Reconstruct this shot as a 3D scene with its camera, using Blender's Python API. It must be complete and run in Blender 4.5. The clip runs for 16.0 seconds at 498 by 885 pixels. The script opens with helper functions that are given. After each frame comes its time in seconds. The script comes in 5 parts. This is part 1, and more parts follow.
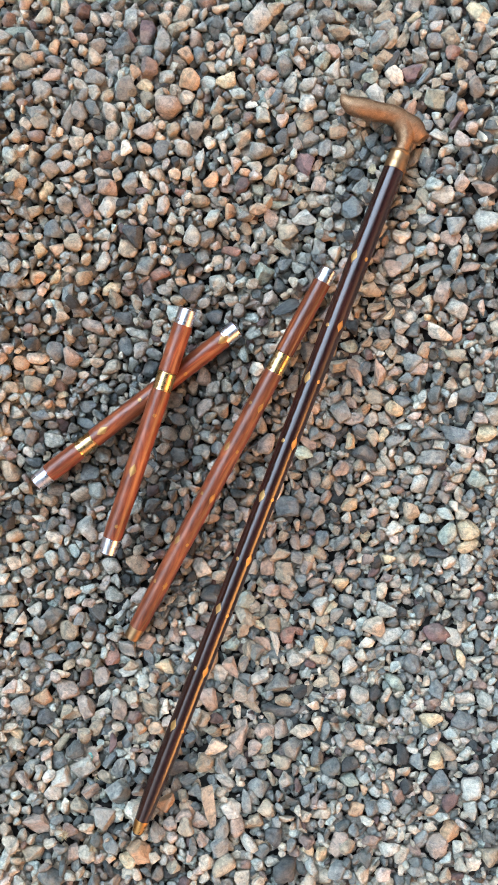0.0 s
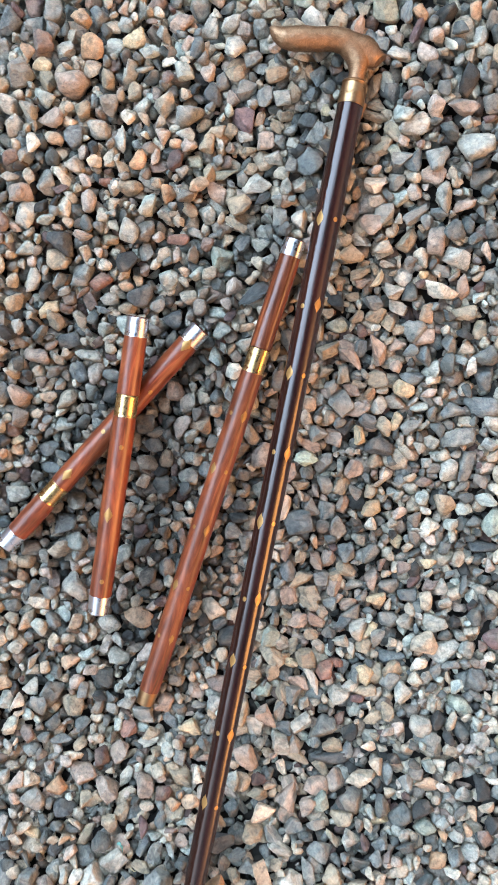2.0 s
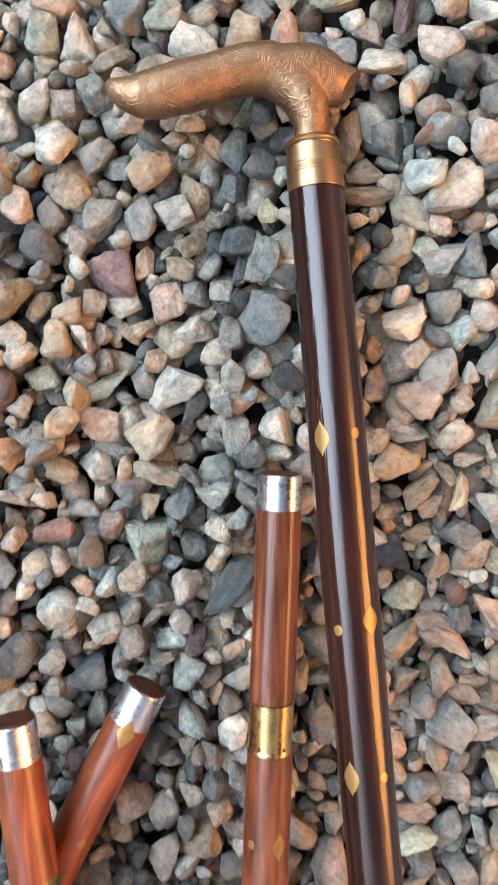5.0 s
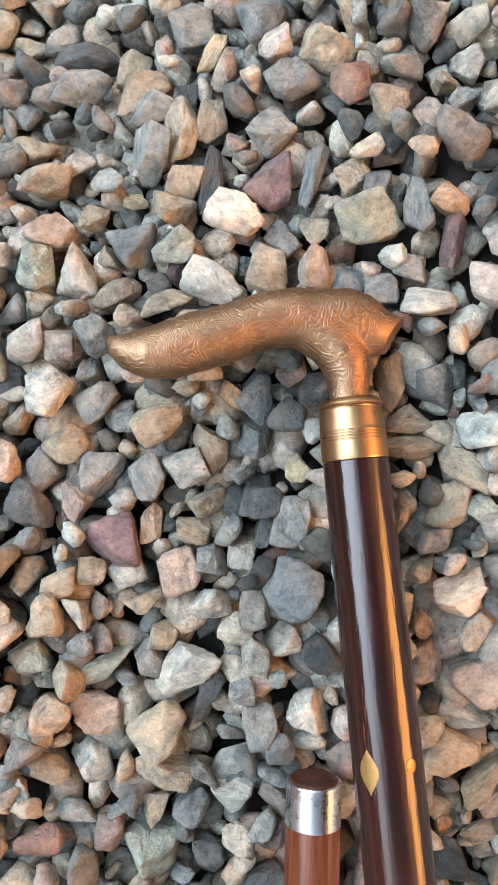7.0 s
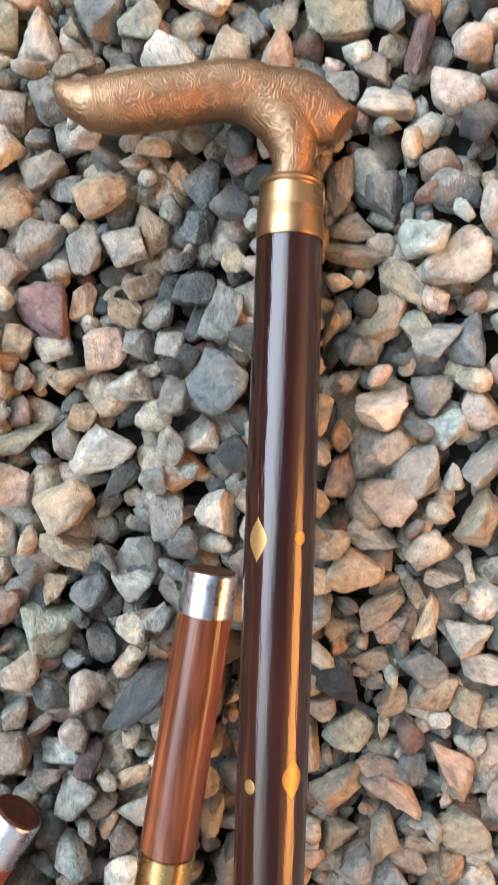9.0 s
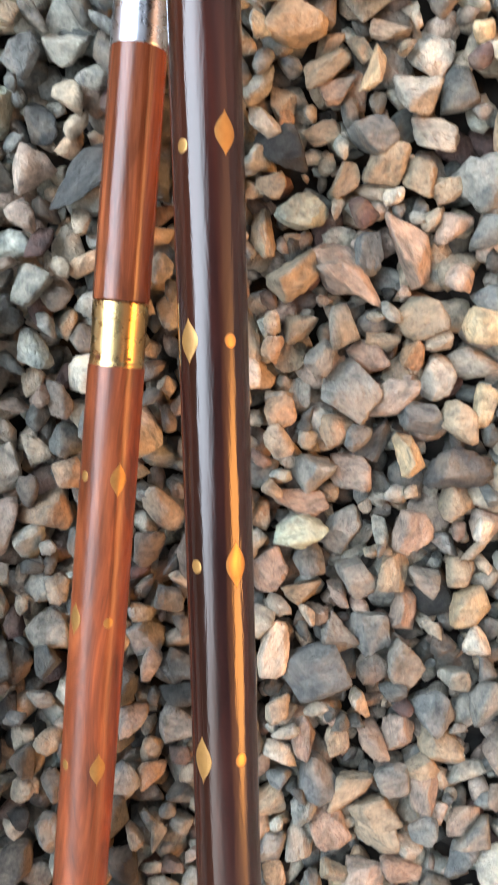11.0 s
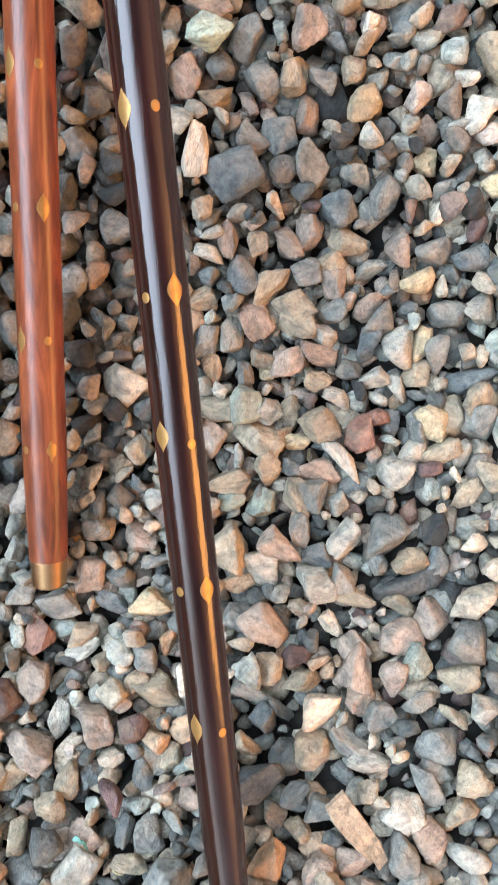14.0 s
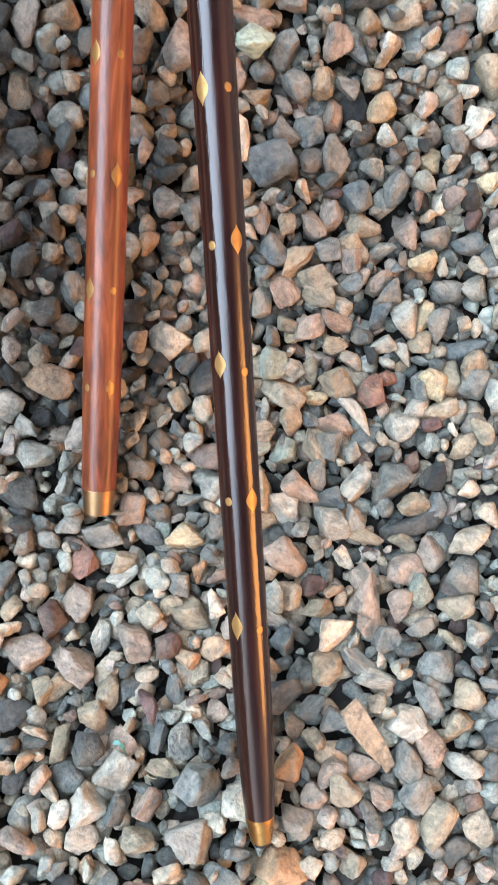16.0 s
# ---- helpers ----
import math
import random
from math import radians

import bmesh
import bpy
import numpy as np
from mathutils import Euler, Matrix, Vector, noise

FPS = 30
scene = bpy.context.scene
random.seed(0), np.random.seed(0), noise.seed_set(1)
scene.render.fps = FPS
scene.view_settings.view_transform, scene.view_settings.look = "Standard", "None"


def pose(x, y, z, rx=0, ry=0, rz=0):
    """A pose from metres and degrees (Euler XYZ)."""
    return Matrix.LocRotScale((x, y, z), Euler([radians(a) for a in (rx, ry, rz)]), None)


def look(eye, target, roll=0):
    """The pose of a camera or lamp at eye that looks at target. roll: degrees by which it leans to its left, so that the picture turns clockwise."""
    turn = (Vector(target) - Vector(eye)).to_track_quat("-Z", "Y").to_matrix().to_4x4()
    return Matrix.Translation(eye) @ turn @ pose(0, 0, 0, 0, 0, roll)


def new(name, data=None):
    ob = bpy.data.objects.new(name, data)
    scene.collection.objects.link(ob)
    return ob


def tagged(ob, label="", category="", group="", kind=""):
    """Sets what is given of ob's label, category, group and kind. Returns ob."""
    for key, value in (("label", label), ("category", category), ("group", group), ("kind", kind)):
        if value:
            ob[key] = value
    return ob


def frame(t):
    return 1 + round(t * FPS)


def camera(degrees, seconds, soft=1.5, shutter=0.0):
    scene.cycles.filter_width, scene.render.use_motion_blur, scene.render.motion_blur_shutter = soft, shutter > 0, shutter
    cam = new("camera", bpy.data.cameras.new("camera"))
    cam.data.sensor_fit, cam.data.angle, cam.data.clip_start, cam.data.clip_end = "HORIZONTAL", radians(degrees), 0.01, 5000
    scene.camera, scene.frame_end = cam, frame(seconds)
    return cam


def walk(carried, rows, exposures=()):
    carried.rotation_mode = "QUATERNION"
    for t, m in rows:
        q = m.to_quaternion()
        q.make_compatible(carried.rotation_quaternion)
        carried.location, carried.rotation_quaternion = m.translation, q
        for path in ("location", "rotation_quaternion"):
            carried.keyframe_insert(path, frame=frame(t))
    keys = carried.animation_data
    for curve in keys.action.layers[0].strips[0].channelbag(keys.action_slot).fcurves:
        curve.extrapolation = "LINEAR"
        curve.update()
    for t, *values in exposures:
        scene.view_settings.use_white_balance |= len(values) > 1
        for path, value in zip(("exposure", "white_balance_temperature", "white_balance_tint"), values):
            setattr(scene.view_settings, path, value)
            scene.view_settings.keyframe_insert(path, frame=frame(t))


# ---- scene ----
EXPOSURES = [(0.0, 1.44, 6850, 9), (1.0, 1.50, 6750, 9), (3.0, 1.58, 6700, 9), (5.5, 1.66, 7350, 13), (8.0, 1.64, 7350, 13), (10.5, 1.87, 7900, 14), (12.0, 1.88, 7800, 11), (13.0, 1.82, 7300, 10), (14.5, 1.74, 7150, 12), (16.0, 1.70, 7100, 11)]
cam = camera(36.5, 16.0, soft=0.95, shutter=0.3)
ROWS = [
    (0.0, 0.0033, 0.0015, 0.8969, -6.40, -9.10, 0.09),
    (0.5, 0.0178, 0.0016, 0.8770, -5.98, -8.78, -2.80),
    (1.0, 0.0289, 0.0009, 0.8499, -6.43, -8.53, -4.89),
    (1.5, 0.0560, 0.0073, 0.8129, -6.45, -7.52, -6.88),
    (2.0, 0.0888, 0.0094, 0.7620, -5.95, -6.70, -10.06),
    (2.5, 0.1209, 0.0234, 0.6971, -5.48, -5.82, -11.44),
    (3.0, 0.1454, 0.0593, 0.6248, -4.82, -5.38, -12.09),
    (3.2, 0.1534, 0.0656, 0.5946, -4.36, -5.03, -12.88),
    (5.3, 0.2110, 0.1563, 0.3410, 1.91, -6.85, -28.46),
    (5.5, 0.2180, 0.1619, 0.3320, 3.17, -6.93, -29.73),
    (6.0, 0.2264, 0.1912, 0.3104, 4.76, -6.31, -30.94),
    (6.5, 0.2329, 0.2156, 0.3070, 5.32, -5.98, -29.40),
    (7.0, 0.2402, 0.2302, 0.3055, 5.78, -6.03, -26.53),
    (7.5, 0.2403, 0.2287, 0.2996, 5.38, -6.73, -22.37),
    (8.0, 0.2387, 0.2112, 0.3009, 3.99, -7.19, -19.45),
    (8.2, 0.2415, 0.2017, 0.3034, 3.93, -7.20, -19.11),
    (10.3, 0.2145, 0.0327, 0.2940, -0.26, -5.80, -20.49),
    (10.5, 0.2093, 0.0156, 0.2949, -1.35, -5.83, -21.07),
    (11.0, 0.1961, -0.0333, 0.2973, -3.95, -6.27, -22.73),
    (11.5, 0.1879, -0.0639, 0.3016, -6.57, -6.69, -23.92),
    (12.0, 0.1787, -0.0923, 0.3107, -8.31, -7.10, -24.71),
    (12.5, 0.1663, -0.1384, 0.3290, -9.62, -8.00, -26.02),
    (13.0, 0.1520, -0.1751, 0.3481, -10.53, -9.02, -26.99),
    (13.5, 0.1386, -0.2049, 0.3681, -10.84, -9.48, -27.05),
    (14.0, 0.1178, -0.2284, 0.3833, -10.88, -9.50, -26.45),
    (14.5, 0.0976, -0.2617, 0.4020, -10.95, -9.72, -26.16),
    (15.0, 0.0888, -0.2816, 0.4234, -9.82, -10.26, -25.72),
    (15.5, 0.0593, -0.2797, 0.4453, -8.48, -10.79, -24.90),
    (16.0, 0.0455, -0.2487, 0.4459, -8.01, -12.22, -24.64),
]
walk(cam, [(t, pose(*place)) for t, *place in ROWS], exposures=EXPOSURES)

# ---- daylight: low warm sun, pale blue sky ----
SUN_TURN, SUN_UP = -38.0, 34.0
world = bpy.data.worlds.new("sky")
scene.world = world
world.use_nodes = True
wn, wl = world.node_tree.nodes, world.node_tree.links
wn.clear()
sky = wn.new("ShaderNodeTexSky")
sky.sky_type, sky.sun_disc = "NISHITA", False
sky.sun_elevation, sky.sun_rotation = radians(SUN_UP), radians(90 - SUN_TURN)
sky.air_density, sky.dust_density, sky.ozone_density = 1.0, 0.3, 1.0
glow = wn.new("ShaderNodeBackground")
glow.inputs["Strength"].default_value = 0.055
wout = wn.new("ShaderNodeOutputWorld")
tcw = wn.new("ShaderNodeTexCoord").outputs["Generated"]
cloud = wn.new("ShaderNodeTexNoise")
cloud.inputs["Scale"].default_value, cloud.inputs["Detail"].default_value = 1.6, 5.0
wl.new(tcw, cloud.inputs["Vector"])
cover = wn.new("ShaderNodeValToRGB")
for stop, (at, tone) in zip(cover.color_ramp.elements, ((0.30, (9.2, 10.0, 11.4)), (0.72, (16.0, 17.2, 18.8)))):
    stop.position, stop.color = at, (*tone, 1)
wl.new(cloud.outputs["Fac"], cover.inputs["Fac"])
# evening haze all round, dimmed overhead to stand in for the camera holder
height = wn.new("ShaderNodeSeparateXYZ")
wl.new(tcw, height.inputs[0])
rise = wn.new("ShaderNodeMapRange")
rise.interpolation_type = "SMOOTHSTEP"
rise.inputs["From Min"].default_value, rise.inputs["From Max"].default_value = 0.60, 0.93
rise.inputs["To Min"].default_value, rise.inputs["To Max"].default_value = 1.0, 0.06
wl.new(height.outputs["Z"], rise.inputs["Value"])
haze = wn.new("ShaderNodeMix")
haze.data_type, haze.blend_type = "RGBA", "MULTIPLY"
haze.inputs["Factor"].default_value = 1.0
wl.new(cover.outputs[0], haze.inputs["A"])
# haze dimmed toward the sun, to keep that side of the shaft dark
side = wn.new("ShaderNodeVectorMath")
side.operation = "DOT_PRODUCT"
side.inputs[1].default_value = (-0.82, 0.57, 0.0)
wl.new(tcw, side.inputs[0])
slope = wn.new("ShaderNodeMapRange")
slope.interpolation_type = "SMOOTHSTEP"
slope.inputs["From Min"].default_value, slope.inputs["From Max"].default_value = -0.7, 0.8
slope.inputs["To Min"].default_value, slope.inputs["To Max"].default_value = 0.15, 1.5
wl.new(side.outputs["Value"], slope.inputs["Value"])
share = wn.new("ShaderNodeMath")
share.operation = "MULTIPLY"
wl.new(rise.outputs[0], share.inputs[0])
wl.new(slope.outputs[0], share.inputs[1])
wl.new(share.outputs[0], haze.inputs["B"])
# bright lobe added to the unseen sky for the pale band on the cane
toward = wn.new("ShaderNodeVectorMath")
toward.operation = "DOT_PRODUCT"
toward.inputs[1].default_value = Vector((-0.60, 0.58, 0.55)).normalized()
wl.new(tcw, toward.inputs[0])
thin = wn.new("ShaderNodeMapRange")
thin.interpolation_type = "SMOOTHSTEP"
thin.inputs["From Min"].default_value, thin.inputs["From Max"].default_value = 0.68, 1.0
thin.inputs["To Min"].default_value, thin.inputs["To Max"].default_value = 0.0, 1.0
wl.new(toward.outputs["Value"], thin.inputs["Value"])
sky_lobe = wn.new("ShaderNodeMix")
sky_lobe.data_type = "RGBA"
sky_lobe.inputs["B"].default_value = (51.0, 66.0, 88.0, 1)
wl.new(thin.outputs[0], sky_lobe.inputs["Factor"])
wl.new(haze.outputs["Result"], sky_lobe.inputs["A"])
whole = wn.new("ShaderNodeMix")
whole.data_type, whole.blend_type = "RGBA", "ADD"
whole.inputs["Factor"].default_value = 0.35
# warm evening glow round the sun
sunward = wn.new("ShaderNodeVectorMath")
sunward.operation = "DOT_PRODUCT"
sunward.inputs[1].default_value = Vector((math.cos(radians(SUN_TURN)), math.sin(radians(SUN_TURN)), math.tan(radians(SUN_UP)))).normalized()
wl.new(tcw, sunward.inputs[0])
spread = wn.new("ShaderNodeMapRange")
spread.interpolation_type = "SMOOTHSTEP"
spread.inputs["From Min"].default_value, spread.inputs["From Max"].default_value = 0.72, 0.98
wl.new(sunward.outputs["Value"], spread.inputs["Value"])
dusk = wn.new("ShaderNodeMix")
dusk.data_type, dusk.blend_type = "RGBA", "ADD"
dusk.inputs["B"].default_value = (11.0, 4.6, 1.3, 1)
wl.new(spread.outputs[0], dusk.inputs["Factor"])
wl.new(sky_lobe.outputs["Result"], dusk.inputs["A"])
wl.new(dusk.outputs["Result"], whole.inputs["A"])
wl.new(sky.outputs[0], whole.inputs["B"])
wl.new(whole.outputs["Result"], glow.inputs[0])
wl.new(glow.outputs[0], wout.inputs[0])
sun_data = bpy.data.lights.new("sun", "SUN")
sun_data.energy, sun_data.angle, sun_data.color = 1.12, radians(31), (1.0, 0.42, 0.105)
sun = new("sun", sun_data)
sx, sy = math.cos(radians(SUN_TURN)), math.sin(radians(SUN_TURN))
sun.matrix_world = look((4 * sx, 4 * sy, 4 * math.tan(radians(SUN_UP))), (0, 0, 0))


# ---- materials ----
def mat_nodes(name):
    m = bpy.data.materials.new(name)
    m.use_nodes = True
    nt = m.node_tree
    return m, nt, nt.nodes["Principled BSDF"]


def noise_tex(nt, vec, scale, detail=4.0, rough=0.55, distort=0.0):
    n = nt.nodes.new("ShaderNodeTexNoise")
    n.inputs["Scale"].default_value, n.inputs["Detail"].default_value = scale, detail
    n.inputs["Roughness"].default_value, n.inputs["Distortion"].default_value = rough, distort
    nt.links.new(vec, n.inputs["Vector"])
    return n


def ramp(nt, fac, stops, constant=False):
    r = nt.nodes.new("ShaderNodeValToRGB")
    r.color_ramp.interpolation = "CONSTANT" if constant else "LINEAR"
    el = r.color_ramp.elements
    while len(el) < len(stops):
        el.new(0.5)
    for e, (p, c) in zip(el, stops):
        e.position = p
        e.color = (*(c if isinstance(c, tuple) else (c, c, c)), 1)
    nt.links.new(fac, r.inputs["Fac"])
    return r


def mix(nt, kind, fac, a, b):
    n = nt.nodes.new("ShaderNodeMix")
    n.data_type, n.blend_type = "RGBA", kind
    for sock, val in ((n.inputs["Factor"], fac), (n.inputs["A"], a), (n.inputs["B"], b)):
        if isinstance(val, (int, float)):
            sock.default_value = val
        elif isinstance(val, tuple):
            sock.default_value = (*val, 1)
        else:
            nt.links.new(val, sock)
    return n.outputs["Result"]


def bump(nt, height, strength, distance, normal=None):
    b = nt.nodes.new("ShaderNodeBump")
    b.inputs["Strength"].default_value, b.inputs["Distance"].default_value = strength, distance
    nt.links.new(height, b.inputs["Height"])
    if normal is not None:
        nt.links.new(normal, b.inputs["Normal"])
    return b.outputs["Normal"]


PALETTE = [
    (0.00, (0.094, 0.106, 0.103)), (0.08, (0.331, 0.332, 0.291)), (0.17, (0.195, 0.211, 0.204)), (0.27, (0.406, 0.363, 0.290)),
    (0.37, (0.129, 0.143, 0.138)), (0.45, (0.310, 0.319, 0.291)), (0.53, (0.436, 0.374, 0.293)), (0.61, (0.202, 0.183, 0.159)),
    (0.68, (0.389, 0.423, 0.381)), (0.75, (0.430, 0.367, 0.316)), (0.82, (0.045, 0.049, 0.049)), (0.87, (0.215, 0.167, 0.145)),
    (0.91, (0.570, 0.530, 0.440)), (0.945, (0.443, 0.319, 0.222)), (0.965, (0.114, 0.077, 0.073)), (0.985, (0.600, 0.565, 0.490)),
]


def rock(name, joined=False, tone=None):
    """Crushed stone: a tone for each stone, blotches, speckles, fine relief."""
    m, nt, bsdf = mat_nodes(name)
    co = nt.nodes.new("ShaderNodeTexCoord").outputs["Object"]
    if joined:
        rnd = nt.nodes.new("ShaderNodeNewGeometry").outputs["Random Per Island"]
    else:
        rnd = nt.nodes.new("ShaderNodeObjectInfo").outputs["Random"]
    off = nt.nodes.new("ShaderNodeVectorMath")
    off.operation = "ADD"
    comb = nt.nodes.new("ShaderNodeMath")
    comb.operation = "MULTIPLY"
    comb.inputs[1].default_value = 37.0
    nt.links.new(rnd, comb.inputs[0])
    nt.links.new(co, off.inputs[0])
    nt.links.new(comb.outputs[0], off.inputs[1])
    vec = off.outputs[0]
    if tone is None:
        base = ramp(nt, rnd, PALETTE, True).outputs["Color"]
    else:
        shade = ramp(nt, rnd, [(0.0, 0.78), (1.0, 1.0)]).outputs["Color"]
        base = mix(nt, "MULTIPLY", 1.0, shade, tone)
    blotch = noise_tex(nt, vec, 150, 6, 0.68, 0.6)
    col = mix(nt, "MULTIPLY", 1.0, base, ramp(nt, blotch.outputs["Fac"], [(0.30, (0.45, 0.50, 0.54)), (0.48, (0.95, 0.95, 0.93)), (0.68, (1.40, 1.34, 1.24))]).outputs["Color"])
    stain = noise_tex(nt, vec, 45, 3, 0.5, 0.8)
    col = mix(nt, "MIX", ramp(nt, stain.outputs["Fac"], [(0.52, 0.0), (0.72, 0.45)]).outputs["Color"], col, (0.34, 0.272, 0.20))
    crust = noise_tex(nt, vec, 62, 4, 0.55, 1.2)
    col = mix(nt, "MULTIPLY", 0.8, col, ramp(nt, crust.outputs["Fac"], [(0.34, (0.55, 0.63, 0.65)), (0.46, (0.96, 1.0, 1.01)), (0.62, (1.18, 1.15, 1.11))]).outputs["Color"])
    grain = noise_tex(nt, vec, 900, 3, 0.7)
    col = mix(nt, "MULTIPLY", 0.16, col, ramp(nt, grain.outputs["Fac"], [(0.3, 0.5), (0.5, 1.0), (0.7, 1.5)]).outputs["Color"])
    pits = noise_tex(nt, vec, 420, 5, 0.7, 0.3)
    col = mix(nt, "MULTIPLY", 0.42, col, ramp(nt, pits.outputs["Fac"], [(0.34, 0.25), (0.45, 0.88), (0.56, 1.0), (0.70, 1.7)]).outputs["Color"])
    # stones darker toward the middle of the heap, with a ragged edge
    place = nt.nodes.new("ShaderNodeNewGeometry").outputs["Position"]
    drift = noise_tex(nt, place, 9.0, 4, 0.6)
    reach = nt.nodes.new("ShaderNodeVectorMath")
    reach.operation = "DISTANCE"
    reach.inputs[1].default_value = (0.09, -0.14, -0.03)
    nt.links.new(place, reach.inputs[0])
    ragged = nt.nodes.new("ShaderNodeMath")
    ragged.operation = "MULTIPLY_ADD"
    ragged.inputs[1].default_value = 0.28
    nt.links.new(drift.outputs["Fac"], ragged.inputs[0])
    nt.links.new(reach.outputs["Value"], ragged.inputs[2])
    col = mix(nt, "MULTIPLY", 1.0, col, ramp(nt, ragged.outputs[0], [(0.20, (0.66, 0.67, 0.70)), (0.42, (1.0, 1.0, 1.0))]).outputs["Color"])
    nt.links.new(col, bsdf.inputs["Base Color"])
    bsdf.inputs["Roughness"].default_value = 0.78
    bsdf.inputs["Specular IOR Level"].default_value = 0.35
    rough = noise_tex(nt, vec, 230, 6, 0.65)
    n1 = bump(nt, rough.outputs["Fac"], 0.7, 0.0032)
    n2 = bump(nt, pits.outputs["Fac"], 0.9, 0.0022, n1)
    nt.links.new(n2, bsdf.inputs["Normal"])
    return m


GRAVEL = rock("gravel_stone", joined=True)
TINTS = {
    "grey": (0.260, 0.268, 0.249), "slate": (0.096, 0.106, 0.108), "tan": (0.382, 0.323, 0.240), "white": (0.690, 0.590, 0.470),
    "cream": (0.575, 0.471, 0.312), "maroon": (0.185, 0.124, 0.123), "red": (0.292, 0.160, 0.124), "pink": (0.382, 0.307, 0.256),
    "green": (0.306, 0.346, 0.293), "pale": (0.451, 0.439, 0.383), "orange": (0.475, 0.309, 0.191), "mint": (0.480, 0.590, 0.480), "blue": (0.177, 0.201, 0.203),
}
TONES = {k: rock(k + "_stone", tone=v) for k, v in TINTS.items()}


def earth(name, light):
    m, nt, bsdf = mat_nodes(name)
    co = nt.nodes.new("ShaderNodeTexCoord").outputs["Object"]
    v = nt.nodes.new("ShaderNodeTexVoronoi")
    v.inputs["Scale"].default_value = 48
    nt.links.new(co, v.inputs["Vector"])
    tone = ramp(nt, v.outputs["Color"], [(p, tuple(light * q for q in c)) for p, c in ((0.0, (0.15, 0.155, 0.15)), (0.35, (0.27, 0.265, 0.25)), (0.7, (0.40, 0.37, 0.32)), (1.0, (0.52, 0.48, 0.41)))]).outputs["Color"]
    # dark cell rims: shade between pebbles put into the colour
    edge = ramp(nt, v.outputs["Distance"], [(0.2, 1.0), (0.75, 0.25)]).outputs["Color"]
    fine = noise_tex(nt, co, 400, 4)
    col = mix(nt, "MULTIPLY", 1.0, tone, edge)
    col = mix(nt, "MULTIPLY", 0.5, col, ramp(nt, fine.outputs["Fac"], [(0.3, 0.5), (0.7, 1.3)]).outputs["Color"])
    nt.links.new(col, bsdf.inputs["Base Color"])
    bsdf.inputs["Roughness"].default_value = 0.9
    nt.links.new(bump(nt, edge, 0.8, 0.01), bsdf.inputs["Normal"])
    return m


def lacquer_wood(name, dark, mid, light, coat, streak):
    """Turned wood under varnish; the grain runs along local x."""
    m, nt, bsdf = mat_nodes(name)
    tc = nt.nodes.new("ShaderNodeTexCoord").outputs["Object"]
    mp = nt.nodes.new("ShaderNodeMapping")
    mp.inputs["Scale"].default_value = (streak, 1.0, 1.0)
    nt.links.new(tc, mp.inputs["Vector"])
    g1 = noise_tex(nt, mp.outputs[0], 260, 5, 0.6, 0.6)
    g2 = noise_tex(nt, mp.outputs[0], 75, 4, 0.6, 2.5)
    base = ramp(nt, g2.outputs["Fac"], [(0.3, dark), (0.5, mid), (0.72, light)]).outputs["Color"]
    slow = nt.nodes.new("ShaderNodeMapping")
    slow.inputs["Scale"].default_value = (0.3, 1.0, 1.0)
    nt.links.new(tc, slow.inputs["Vector"])
    g3 = noise_tex(nt, slow.outputs[0], 42, 4, 0.6, 1.2)
    base = mix(nt, "MULTIPLY", 0.8, base, ramp(nt, g3.outputs["Fac"], [(0.32, 0.5), (0.5, 1.0), (0.7, (1.3, 1.2, 1.15))]).outputs["Color"])
    col = mix(nt, "MULTIPLY", 0.28, base, ramp(nt, g1.outputs["Fac"], [(0.36, 0.35), (0.6, 1.2)]).outputs["Color"])
    nt.links.new(col, bsdf.inputs["Base Color"])
    bsdf.inputs["Roughness"].default_value = 0.38
    bsdf.inputs["Coat Weight"].default_value = coat
    bsdf.inputs["Coat Roughness"].default_value = 0.05
    bsdf.inputs["Coat IOR"].default_value = 1.6
    bsdf.inputs["Specular IOR Level"].default_value = 0.1
    wav = noise_tex(nt, mp.outputs[0], 90, 2, 0.4)
    nt.links.new(bump(nt, wav.outputs["Fac"], 0.12, 0.001), bsdf.inputs["Coat Normal"])
    return m


def drawn_lacquer(m, rough, stretch, ior):
    """Lacquer rubbed down along the shaft: the gloss runs along local x."""
    nt = m.node_tree
    bsdf = nt.nodes["Principled BSDF"]
    bsdf.inputs["Coat Weight"].default_value = 0.0
    bsdf.inputs["Specular IOR Level"].default_value = 0.5
    bsdf.inputs["IOR"].default_value = ior
    bsdf.inputs["Roughness"].default_value = rough
    bsdf.inputs["Anisotropic"].default_value = stretch
    t = nt.nodes.new("ShaderNodeTangent")
    t.direction_type, t.axis = "RADIAL", "X"
    bsdf.inputs["Anisotropic Rotation"].default_value = 0.25
    nt.links.new(t.outputs[0], bsdf.inputs["Tangent"])
    tc = nt.nodes.new("ShaderNodeTexCoord").outputs["Object"]
    mp = nt.nodes.new("ShaderNodeMapping")
    mp.inputs["Scale"].default_value = (0.12, 1.0, 1.0)
    nt.links.new(tc, mp.inputs["Vector"])
    wav = noise_tex(nt, mp.outputs[0], 190, 4, 0.6, 0.4)
    nt.links.new(bump(nt, wav.outputs["Fac"], 0.22, 0.0012), bsdf.inputs["Normal"])
    return m


